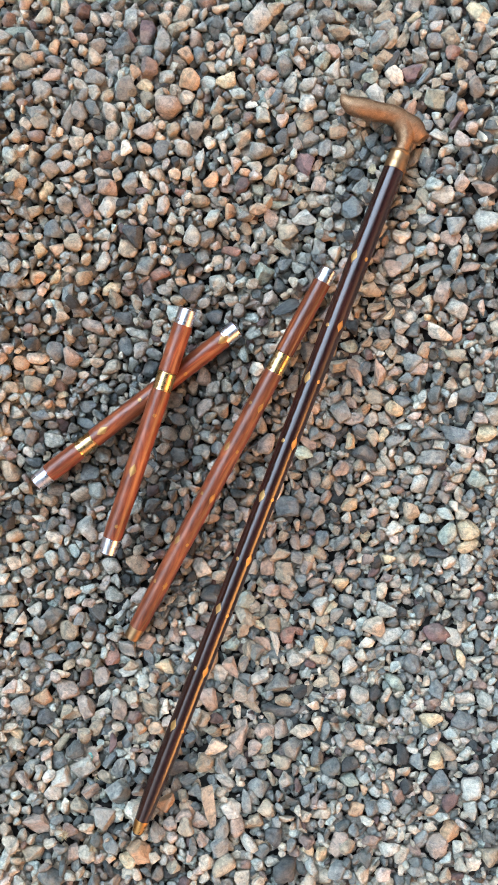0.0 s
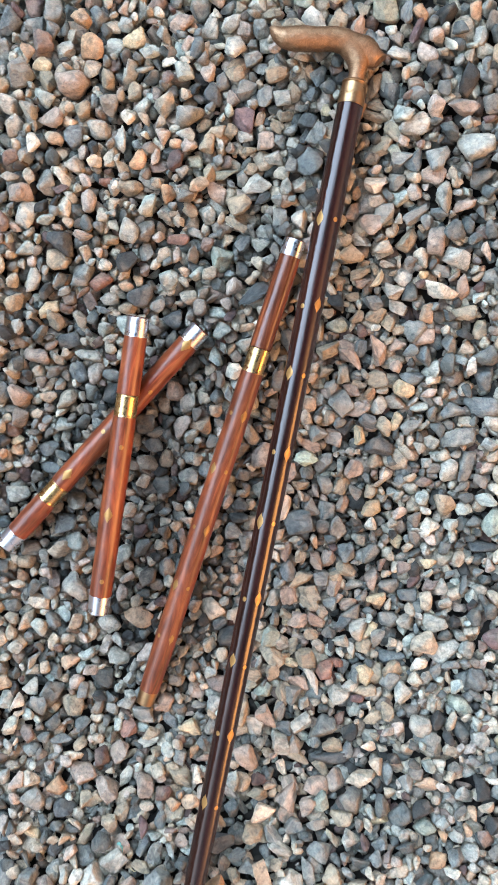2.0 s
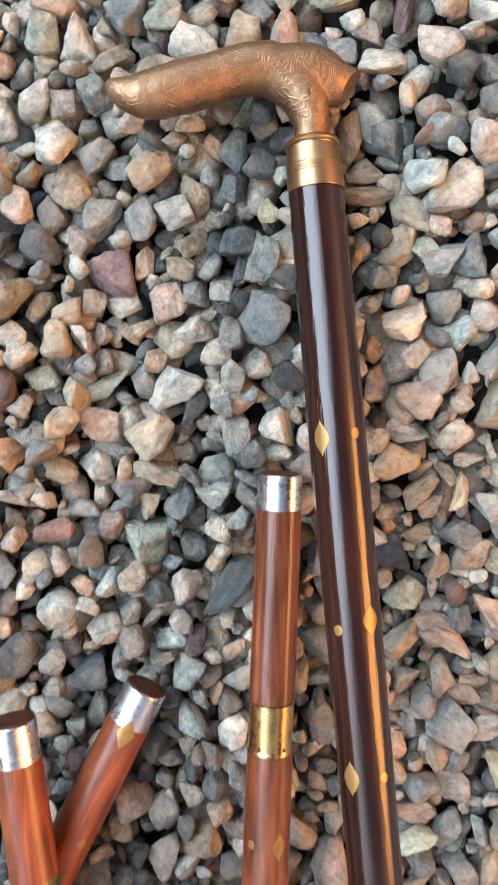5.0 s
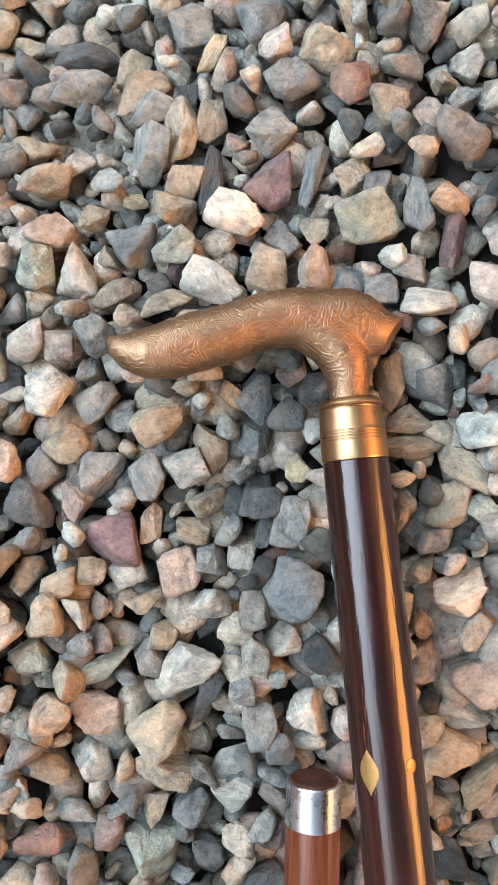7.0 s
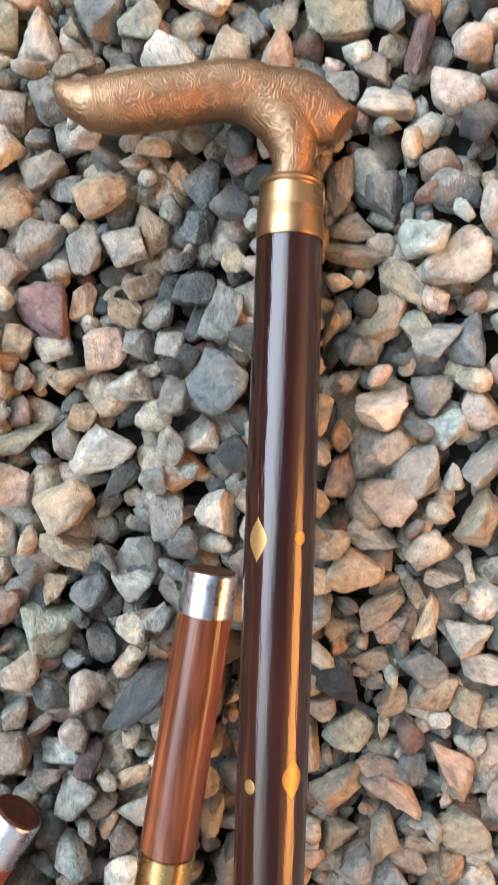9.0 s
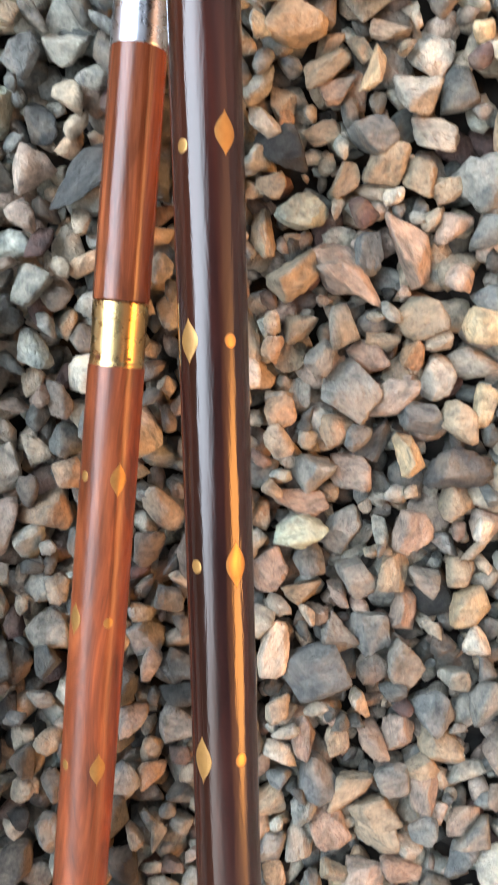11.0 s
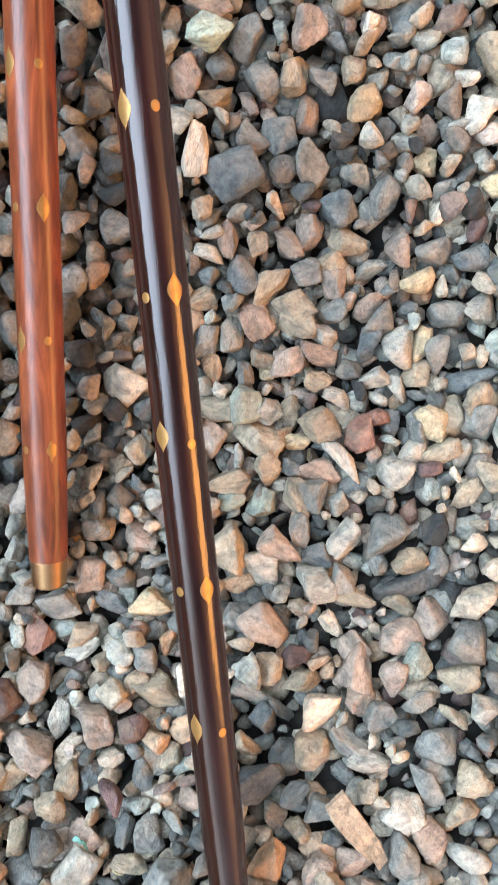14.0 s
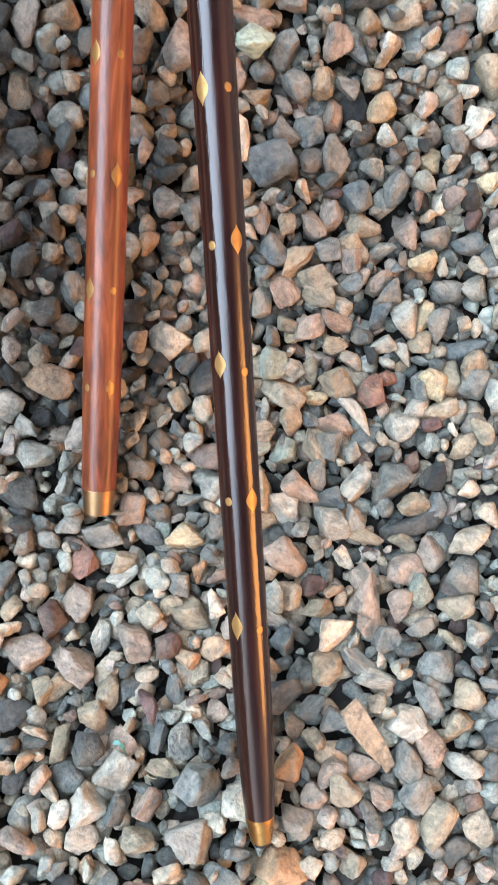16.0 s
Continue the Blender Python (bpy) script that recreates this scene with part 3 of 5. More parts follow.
X0, X1, Y0, Y1, CELL = -0.18, 0.515, -0.695, 0.53, 0.0014
NX, NY = int((X1 - X0) / CELL), int((Y1 - Y0) / CELL)
H = np.zeros((NX, NY), np.float32)          # top of the heap above its floor
MARK = np.zeros((NX, NY), bool)             # taken by a single large stone
gx, gy = np.meshgrid(X0 + (np.arange(NX) + 0.5) * CELL, Y0 + (np.arange(NY) + 0.5) * CELL, indexing="ij")
FLOOR = lie(gx, gy) - 0.021
CAP = np.full((NX, NY), 1.0, np.float32)    # underside of what lies on the gravel
along_cane = along(CANE_TIP, CANE_NECK)
reach = (CANE_NECK - CANE_TIP).length
grip = [along_cane @ Vector((reach + x, y, 0)) for x, y in ((0, 0), (0.030, 0.006), (0.034, 0.022), (0.027, 0.056), (0.024, 0.074), (0.029, 0.088))]
tail = [along_cane @ Vector((reach + 0.030, y, 0)) for y in (0.0, -0.014, -0.025)]
LYING = list(STICKS) + [(p, q, 0.0125) for p, q in zip(grip, grip[1:])] + [(tail[0], tail[1], 0.011), (tail[1], tail[2], 0.006)]
for a, b, rad in LYING:
    d = (b - a)
    L2 = d.x * d.x + d.y * d.y
    s = np.clip(((gx - a.x) * d.x + (gy - a.y) * d.y) / L2, 0, 1)
    off = np.hypot(gx - a.x - s * d.x, gy - a.y - s * d.y)
    under = a.z + s * d.z - np.sqrt(np.maximum(rad * rad - off * off, 0))
    CAP = np.where(off < rad, np.minimum(CAP, under - FLOOR), CAP)


def footprint(axes, rot):
    S = rot @ np.diag(np.square(axes)) @ rot.T
    Q = np.linalg.inv(S)
    rx, ry = math.sqrt(S[0, 0]), math.sqrt(S[1, 1])
    kx, ky = max(1, int(rx / CELL)), max(1, int(ry / CELL))
    dx, dy = np.meshgrid(np.arange(-kx, kx + 1) * CELL, np.arange(-ky, ky + 1) * CELL, indexing="ij")
    b = Q[0, 2] * dx + Q[1, 2] * dy
    c = Q[0, 0] * dx * dx + 2 * Q[0, 1] * dx * dy + Q[1, 1] * dy * dy - 1
    disc = b * b - Q[2, 2] * c
    ok = disc > 0
    rt = np.sqrt(np.maximum(disc, 0))
    return kx, ky, ok, (-b - rt) / Q[2, 2], (-b + rt) / Q[2, 2]


def settle(fp, i, j, give, ground=None):
    kx, ky, ok, lo, hi = fp
    h = (H if ground is None else ground)[i - kx:i + kx + 1, j - ky:j + ky + 1]
    gap = (h - lo)[ok]
    return float(np.partition(gap, int(len(gap) * give))[int(len(gap) * give)])


def lay(fp, i, j, z, mark=False):
    kx, ky, ok, lo, hi = fp
    sl = (slice(i - kx, i + kx + 1), slice(j - ky, j + ky + 1))
    H[sl] = np.where(ok, np.maximum(H[sl], z + hi), H[sl])
    if mark:
        MARK[sl] |= ok


def fits(fp, i, j, z, clear):
    kx, ky, ok, lo, hi = fp
    sl = (slice(i - kx, i + kx + 1), slice(j - ky, j + ky + 1))
    if np.any((z + hi * 0.9 > CAP[sl]) & ok):
        return False
    return not clear or (MARK[sl] & ok).sum() < clear * ok.sum()


def room(fp, i, j):
    """The highest that a stone may lie under the cane and the sticks."""
    kx, ky, ok, lo, hi = fp
    return float((CAP[i - kx:i + kx + 1, j - ky:j + ky + 1] - hi)[ok].min())


def fill(count, looks, level):
    """Smaller stones into the deepest gaps."""
    for _ in range(count):
        ax = stone_axes(rng.uniform(0.5, 0.85))
        rot = turn3(rng.uniform(0, 6.283), rng.normal(0, 0.4), rng.normal(0, 0.4))
        fp = footprint(ax, rot)
        ii = rng.integers(fp[0] + 1, NX - fp[0] - 2, looks)
        jj = rng.integers(fp[1] + 1, NY - fp[1] - 2, looks)
        best = int(np.argmin(H[ii, jj] - np.minimum(CAP[ii, jj] - 0.016, 0.0)))
        i, j = int(ii[best]), int(jj[best])
        z = min(settle(fp, i, j, 0.72), room(fp, i, j), level)
        lay(fp, i, j, z)
        heap.append((i, j, z, ax, rot))


def stone_axes(big=1.0):
    a = rng.lognormal(math.log(0.0094), 0.25) * big
    a = min(max(a, 0.0032), 0.0165)
    b = a * rng.uniform(0.55, 0.95)
    return np.array([a, b, b * rng.uniform(0.58, 0.98)])


heap = []


def scatter(count, tries, give, clear, level, big=1.0):
    placed = 0
    for _ in range(count):
        ax = stone_axes(big)
        rot = turn3(rng.uniform(0, 6.283), rng.normal(0, 0.55), rng.normal(0, 0.55))
        fp = footprint(ax, rot)
        best = None
        for _ in range(tries):
            i = int(rng.integers(fp[0] + 1, NX - fp[0] - 2))
            j = int(rng.integers(fp[1] + 1, NY - fp[1] - 2))
            z = settle(fp, i, j, give)
            if (best is None or z < best[0]) and z < level and fits(fp, i, j, z, clear):
                best = (z, i, j)
        if best is None:
            continue
        z, i, j = best
        lay(fp, i, j, z)
        heap.append((i, j, z, ax, rot))
        placed += 1
    return placed


pitch = 0.0135
for row in range(int((Y1 - Y0) / pitch) - 1):
    for col in range(int((X1 - X0) / pitch) - 1):
        ax = stone_axes(0.92)
        rot = turn3(rng.uniform(0, 6.283), rng.normal(0, 0.4), rng.normal(0, 0.4))
        fp = footprint(ax, rot)
        i = int((0.8 + col + 0.5 * (row % 2) + rng.uniform(-0.35, 0.35)) * pitch / CELL)
        j = int((0.8 + row + rng.uniform(-0.35, 0.35)) * pitch / CELL)
        i, j = min(max(i, fp[0] + 1), NX - fp[0] - 2), min(max(j, fp[1] + 1), NY - fp[1] - 2)
        z = min(float(rng.normal(0.0000, 0.0025)), room(fp, i, j))
        lay(fp, i, j, z)
        heap.append((i, j, z, ax, rot))
BURIED = len(heap)

# single stones that stand out: place, length, width, turn, tone
GROUND = new("ground", bpy.data.meshes.new("ground"))
SINGLES = []
BED = H.copy()                              # the heap before the single stones
STANDING = ("white", "cream", "mint", "orange", "red", "maroon")


def stone(x, y, length, width, turn, tone, flat=0.88):
    rot = turn3(radians(turn), rng.normal(0, 0.14), rng.normal(0, 0.14))
    ax = np.array([length / 2, width / 2, width / 2 * flat])
    fp = footprint(ax, rot)
    i, j = int((x - X0) / CELL), int((y - Y0) / CELL)
    z = min(settle(fp, i, j, 0.80, BED), 0.0160) + (0.0022 if tone in STANDING else 0.0)
    z = min(z, max(room(fp, i, j), z - 0.006))
    lay(fp, i, j, z, True)
    SINGLES.append((x, y, z, ax, rot, tone))


stone(0.204, 0.067, 0.0462, 0.0169, 19, "slate")
stone(0.278, 0.459, 0.0220, 0.0138, -12, "tan")
stone(0.301, 0.431, 0.0344, 0.0159, -28, "slate")
stone(0.315, 0.419, 0.0235, 0.0145, 37, "tan")
stone(0.311, 0.399, 0.0284, 0.0159, 8, "tan")
stone(0.289, 0.417, 0.0229, 0.0196, -45, "grey")
stone(0.325, 0.388, 0.0151, 0.0105, 55, "slate")
stone(0.344, 0.416, 0.0230, 0.0206, -22, "grey")
stone(0.345, 0.401, 0.0230, 0.0082, 36, "cream")
stone(0.347, 0.390, 0.0188, 0.0140, 54, "pink")
stone(0.364, 0.369, 0.0221, 0.0183, 21, "blue")
stone(0.383, 0.378, 0.0280, 0.0245, -87, "tan")
stone(0.383, 0.355, 0.0173, 0.0167, -23, "red")
stone(0.407, 0.353, 0.0208, 0.0142, -23, "grey")
stone(0.414, 0.340, 0.0168, 0.0134, 6, "tan")
stone(0.395, 0.343, 0.0203, 0.0181, 53, "tan")
stone(0.407, 0.327, 0.0199, 0.0120, -77, "pink")
stone(0.419, 0.328, 0.0153, 0.0101, -3, "grey")
stone(0.428, 0.339, 0.0149, 0.0145, -23, "pale")
stone(0.258, 0.404, 0.0240, 0.0153, -18, "tan")
stone(0.275, 0.388, 0.0165, 0.0171, -23, "pale")
stone(0.257, 0.382, 0.0271, 0.0211, -13, "tan")
stone(0.300, 0.371, 0.0247, 0.0174, 55, "grey")
stone(0.330, 0.373, 0.0197, 0.0127, 54, "tan")
stone(0.319, 0.352, 0.0315, 0.0126, 54, "slate")
stone(0.308, 0.353, 0.0158, 0.0137, 45, "tan")
stone(0.298, 0.343, 0.0205, 0.0144, -40, "tan")
stone(0.287, 0.358, 0.0104, 0.0061, -24, "cream")
stone(0.333, 0.359, 0.0126, 0.0098, -44, "pink")
stone(0.348, 0.355, 0.0193, 0.0171, -44, "grey")
stone(0.319, 0.328, 0.0250, 0.0202, -71, "white")
stone(0.339, 0.336, 0.0240, 0.0203, 35, "maroon")
stone(0.356, 0.332, 0.0382, 0.0090, 46, "blue")
stone(0.367, 0.320, 0.0180, 0.0142, -87, "tan")
stone(0.375, 0.315, 0.0164, 0.0102, 53, "blue")
stone(0.363, 0.302, 0.0269, 0.0202, 1, "green")
stone(0.382, 0.296, 0.0272, 0.0127, -108, "blue")
stone(0.396, 0.294, 0.0178, 0.0140, -44, "orange")
stone(0.390, 0.281, 0.0229, 0.0113, 57, "maroon")
stone(0.345, 0.308, 0.0146, 0.0118, -45, "tan")
stone(0.332, 0.313, 0.0158, 0.0118, -76, "grey")
stone(0.338, 0.297, 0.0186, 0.0147, 53, "pink")
stone(0.321, 0.304, 0.0191, 0.0176, -56, "tan")
stone(0.300, 0.309, 0.0272, 0.0199, -66, "pale")
stone(0.294, 0.329, 0.0233, 0.0151, 1, "green")
stone(0.279, 0.339, 0.0230, 0.0190, -14, "blue")
stone(0.250, 0.363, 0.0216, 0.0189, 22, "pink")
stone(0.268, 0.360, 0.0140, 0.0109, -14, "tan")
stone(0.235, 0.352, 0.0184, 0.0189, -24, "green")
stone(0.252, 0.341, 0.0204, 0.0160, 55, "pale")
stone(0.265, 0.342, 0.0141, 0.0112, -86, "tan")
stone(0.281, 0.314, 0.0227, 0.0164, -25, "tan")
stone(0.260, 0.326, 0.0162, 0.0128, 6, "tan")
stone(0.349, 0.285, 0.0162, 0.0124, 53, "blue")
stone(0.372, 0.276, 0.0192, 0.0104, -35, "grey")
stone(0.359, 0.275, 0.0160, 0.0137, -25, "grey")
stone(0.372, 0.262, 0.0240, 0.0136, -25, "pale")
stone(0.231, 0.337, 0.0137, 0.0120, -25, "tan")
stone(0.217, 0.322, 0.0236, 0.0181, 56, "pale")
stone(0.230, 0.315, 0.0136, 0.0136, -25, "pink")
stone(0.246, 0.312, 0.0159, 0.0152, -4, "grey")
stone(0.218, 0.301, 0.0232, 0.0200, 46, "pale")
stone(0.235, 0.289, 0.0205, 0.0172, 20, "grey")
stone(0.240, 0.278, 0.0147, 0.0138, -26, "grey")
stone(0.237, 0.302, 0.0117, 0.0102, 55, "grey")
stone(0.218, 0.277, 0.0192, 0.0142, 15, "tan")
stone(0.203, 0.274, 0.0208, 0.0145, -96, "blue")
stone(0.191, 0.261, 0.0241, 0.0189, -76, "slate")
stone(0.201, 0.296, 0.0161, 0.0136, 46, "tan")
stone(0.223, 0.262, 0.0215, 0.0171, 30, "grey")
stone(0.209, 0.253, 0.0206, 0.0146, -105, "pink")
stone(0.240, 0.250, 0.0194, 0.0140, -96, "grey")
stone(0.255, 0.268, 0.0238, 0.0178, -5, "tan")
stone(0.269, 0.251, 0.0227, 0.0118, -86, "tan")
stone(0.256, 0.245, 0.0163, 0.0150, -6, "pale")
stone(0.286, 0.266, 0.0159, 0.0110, -96, "orange")
stone(0.296, 0.261, 0.0230, 0.0162, 34, "blue")
stone(0.302, 0.247, 0.0184, 0.0158, 33, "blue")
stone(0.286, 0.242, 0.0141, 0.0119, -46, "blue")
stone(0.295, 0.224, 0.0140, 0.0115, -86, "cream")
stone(0.275, 0.234, 0.0137, 0.0102, -26, "grey")
stone(0.278, 0.220, 0.0205, 0.0159, 33, "slate")
stone(0.286, 0.208, 0.0250, 0.0142, 48, "grey")
stone(0.276, 0.210, 0.0204, 0.0069, 51, "blue")
stone(0.256, 0.230, 0.0187, 0.0154, -36, "tan")
stone(0.248, 0.221, 0.0183, 0.0118, -46, "tan")
stone(0.232, 0.231, 0.0181, 0.0095, 59, "white")
stone(0.218, 0.233, 0.0246, 0.0221, -47, "maroon")
stone(0.261, 0.203, 0.0181, 0.0115, 58, "pale")
stone(0.248, 0.207, 0.0146, 0.0131, -27, "grey")
stone(0.234, 0.207, 0.0222, 0.0182, -106, "pink")
stone(0.275, 0.182, 0.0284, 0.0231, 32, "blue")
stone(0.215, 0.217, 0.0157, 0.0114, -7, "pale")
stone(0.203, 0.226, 0.0131, 0.0118, 55, "tan")
stone(0.177, 0.236, 0.0199, 0.0110, 25, "tan")
stone(0.185, 0.226, 0.0224, 0.0170, 50, "tan")
stone(0.347, 0.241, 0.0248, 0.0110, -113, "tan")
stone(0.360, 0.234, 0.0248, 0.0161, -50, "blue")
stone(0.348, 0.222, 0.0219, 0.0131, -26, "tan")
stone(0.342, 0.212, 0.0278, 0.0113, -21, "tan")
stone(0.357, 0.194, 0.0216, 0.0134, -56, "tan")
stone(0.347, 0.181, 0.0230, 0.0166, 36, "tan")
stone(0.333, 0.175, 0.0175, 0.0166, -56, "grey")
stone(0.328, 0.190, 0.0214, 0.0105, -107, "tan")
stone(0.356, 0.177, 0.0135, 0.0114, -87, "green")
stone(0.333, 0.221, 0.0157, 0.0083, -107, "orange")
stone(0.331, 0.147, 0.0282, 0.0191, -8, "white")
stone(0.321, 0.163, 0.0205, 0.0153, 52, "tan")
stone(0.178, 0.214, 0.0212, 0.0164, 50, "tan")
stone(0.191, 0.211, 0.0160, 0.0116, -95, "pale")
stone(0.199, 0.208, 0.0135, 0.0100, 55, "pink")
stone(0.161, 0.204, 0.0196, 0.0148, -12, "green")
stone(0.173, 0.189, 0.0212, 0.0146, 55, "tan")
stone(0.190, 0.187, 0.0250, 0.0101, 8, "green")
stone(0.205, 0.179, 0.0219, 0.0168, -76, "grey")
stone(0.217, 0.188, 0.0146, 0.0110, 54, "tan")
stone(0.222, 0.171, 0.0336, 0.0207, 0, "pale")
stone(0.213, 0.203, 0.0235, 0.0165, 39, "tan")
stone(0.239, 0.191, 0.0211, 0.0125, -17, "pale")
stone(0.247, 0.162, 0.0180, 0.0128, -76, "pale")
stone(0.261, 0.160, 0.0195, 0.0173, 32, "pale")
stone(0.237, 0.151, 0.0136, 0.0122, -28, "grey")
stone(0.224, 0.157, 0.0214, 0.0093, 27, "slate")
stone(0.237, 0.138, 0.0253, 0.0170, 42, "grey")
stone(0.257, 0.132, 0.0251, 0.0227, -107, "pale")
stone(0.180, 0.170, 0.0218, 0.0191, -28, "pink")
stone(0.198, 0.155, 0.0264, 0.0234, 22, "tan")
stone(0.205, 0.131, 0.0201, 0.0139, -38, "grey")
stone(0.221, 0.138, 0.0185, 0.0124, -9, "grey")
stone(0.165, 0.150, 0.0244, 0.0212, -57, "pale")
stone(0.150, 0.155, 0.0213, 0.0142, -43, "tan")
stone(0.192, 0.137, 0.0235, 0.0148, -38, "tan")
stone(0.134, 0.131, 0.0278, 0.0136, -21, "red")
stone(0.211, 0.113, 0.0233, 0.0182, -29, "pale")
stone(0.197, 0.117, 0.0185, 0.0156, 16, "blue")
stone(0.182, 0.123, 0.0170, 0.0128, 54, "tan")
stone(0.152, 0.134, 0.0201, 0.0107, -38, "grey")
stone(0.171, 0.106, 0.0302, 0.0234, 48, "green")
stone(0.192, 0.093, 0.0185, 0.0174, 32, "slate")
stone(0.239, 0.123, 0.0143, 0.0132, -28, "blue")
stone(0.307, 0.085, 0.0266, 0.0203, -38, "tan")
stone(0.312, 0.127, 0.0228, 0.0144, 51, "pink")
stone(0.326, 0.112, 0.0224, 0.0201, -28, "pink")
stone(0.317, 0.098, 0.0225, 0.0133, -37, "pale")
stone(0.316, 0.143, 0.0121, 0.0103, -66, "orange")
stone(0.291, 0.061, 0.0171, 0.0122, -86, "tan")
stone(0.319, 0.076, 0.0181, 0.0098, 22, "tan")
stone(0.313, 0.067, 0.0264, 0.0121, 13, "tan")
stone(0.314, 0.057, 0.0186, 0.0122, 8, "pink")
stone(0.329, 0.068, 0.0133, 0.0118, -80, "tan")
stone(0.330, 0.057, 0.0234, 0.0080, 47, "cream")
stone(0.342, 0.070, 0.0176, 0.0088, -20, "pale")
stone(0.343, 0.059, 0.0126, 0.0104, 58, "tan")
stone(0.357, 0.053, 0.0209, 0.0171, -49, "pale")
stone(0.376, 0.053, 0.0144, 0.0106, -1, "cream")
stone(0.345, 0.040, 0.0231, 0.0161, -25, "pale")
stone(0.349, 0.023, 0.0250, 0.0137, -40, "pale")
stone(0.323, 0.033, 0.0221, 0.0167, -11, "blue")
stone(0.325, 0.020, 0.0191, 0.0167, 47, "tan")
stone(0.308, 0.022, 0.0203, 0.0117, 37, "tan")
stone(0.304, 0.043, 0.0185, 0.0101, -11, "tan")
stone(0.291, 0.055, 0.0102, 0.0081, 57, "orange")
stone(0.267, 0.034, 0.0112, 0.0095, -21, "tan")
stone(0.275, 0.030, 0.0162, 0.0119, -21, "tan")
stone(0.284, 0.017, 0.0227, 0.0184, 22, "green")
stone(0.264, 0.016, 0.0237, 0.0124, -108, "tan")
stone(0.267, -0.008, 0.0295, 0.0238, -22, "tan")
stone(0.292, -0.014, 0.0322, 0.0183, -66, "pink")
stone(0.322, -0.019, 0.0415, 0.0168, -72, "pink")
stone(0.305, -0.011, 0.0222, 0.0143, -91, "blue")
stone(0.338, 0.008, 0.0190, 0.0150, -40, "tan")
stone(0.349, 0.001, 0.0178, 0.0134, -12, "tan")
stone(0.346, -0.015, 0.0218, 0.0148, 42, "pink")
stone(0.342, -0.038, 0.0181, 0.0153, 58, "pink")
stone(0.321, -0.048, 0.0264, 0.0191, 2, "tan")
stone(0.343, -0.061, 0.0270, 0.0206, -22, "cream")
stone(0.338, -0.079, 0.0307, 0.0179, -51, "pale")
stone(0.319, -0.077, 0.0247, 0.0193, 12, "pale")
stone(0.310, -0.062, 0.0146, 0.0129, 37, "orange")
stone(0.300, -0.050, 0.0160, 0.0113, -32, "tan")
stone(0.291, -0.056, 0.0202, 0.0152, -57, "pink")
stone(0.265, -0.031, 0.0146, 0.0132, -22, "tan")
stone(0.257, -0.042, 0.0171, 0.0131, 37, "tan")
stone(0.268, -0.046, 0.0171, 0.0137, 37, "grey")
stone(0.275, -0.066, 0.0325, 0.0239, -77, "grey")
stone(0.255, -0.059, 0.0184, 0.0117, 62, "pale")
stone(0.241, -0.024, 0.0275, 0.0144, 57, "tan")
stone(0.303, -0.092, 0.0238, 0.0144, -37, "blue")
stone(0.322, -0.100, 0.0222, 0.0194, -61, "tan")
stone(0.335, -0.100, 0.0213, 0.0123, 58, "cream")
stone(0.282, -0.096, 0.0275, 0.0122, 27, "slate")
stone(0.292, -0.110, 0.0260, 0.0197, 50, "cream")
stone(0.309, -0.122, 0.0358, 0.0250, -4, "slate")
stone(0.307, -0.138, 0.0221, 0.0191, 48, "tan")
stone(0.247, -0.097, 0.0220, 0.0196, -82, "grey")
stone(0.267, -0.107, 0.0257, 0.0185, -33, "pink")
stone(0.236, -0.109, 0.0283, 0.0132, -34, "pink")
stone(0.215, -0.107, 0.0151, 0.0122, 57, "orange")
stone(0.229, -0.123, 0.0257, 0.0182, -24, "mint")
stone(0.253, -0.132, 0.0305, 0.0216, 47, "grey")
stone(0.267, -0.126, 0.0090, 0.0078, -24, "white")
stone(0.283, -0.144, 0.0264, 0.0208, 48, "pink")
stone(0.208, -0.136, 0.0227, 0.0178, -93, "pink")
stone(0.264, -0.163, 0.0226, 0.0170, 48, "tan")
stone(0.248, -0.158, 0.0218, 0.0194, -24, "grey")
stone(0.279, -0.173, 0.0213, 0.0152, -53, "grey")
stone(0.296, -0.175, 0.0159, 0.0148, 58, "tan")
stone(0.291, -0.193, 0.0254, 0.0184, 0, "cream")
stone(0.221, -0.154, 0.0243, 0.0109, -14, "tan")
stone(0.235, -0.165, 0.0181, 0.0124, -78, "pink")
stone(0.262, -0.186, 0.0245, 0.0220, 16, "pink")
stone(0.243, -0.188, 0.0222, 0.0209, -25, "grey")
stone(0.227, -0.184, 0.0237, 0.0159, -73, "grey")
stone(0.196, -0.172, 0.0332, 0.0179, 52, "white")
stone(0.209, -0.196, 0.0320, 0.0279, -5, "blue")
stone(0.254, -0.211, 0.0267, 0.0212, -64, "grey")
stone(0.224, -0.216, 0.0222, 0.0180, -45, "white")
stone(0.191, -0.227, 0.0224, 0.0130, 58, "pink")
stone(0.229, -0.224, 0.0169, 0.0116, -45, "pink")
stone(0.221, -0.247, 0.0240, 0.0196, -74, "pink")
stone(0.207, -0.236, 0.0177, 0.0131, 58, "tan")
stone(0.237, -0.246, 0.0225, 0.0175, 58, "pink")
stone(0.254, -0.260, 0.0240, 0.0193, -45, "tan")
stone(0.259, -0.239, 0.0259, 0.0191, -73, "blue")
stone(0.282, -0.247, 0.0275, 0.0174, 26, "grey")
stone(0.191, -0.248, 0.0247, 0.0239, 5, "blue")
stone(0.201, -0.261, 0.0283, 0.0161, 27, "tan")
stone(0.238, -0.277, 0.0238, 0.0165, 58, "pink")
stone(0.209, -0.281, 0.0239, 0.0179, -6, "tan")
stone(0.184, -0.279, 0.0278, 0.0191, -93, "pink")
stone(0.168, -0.279, 0.0257, 0.0144, 58, "pale")
stone(0.218, -0.304, 0.0265, 0.0128, -65, "pale")
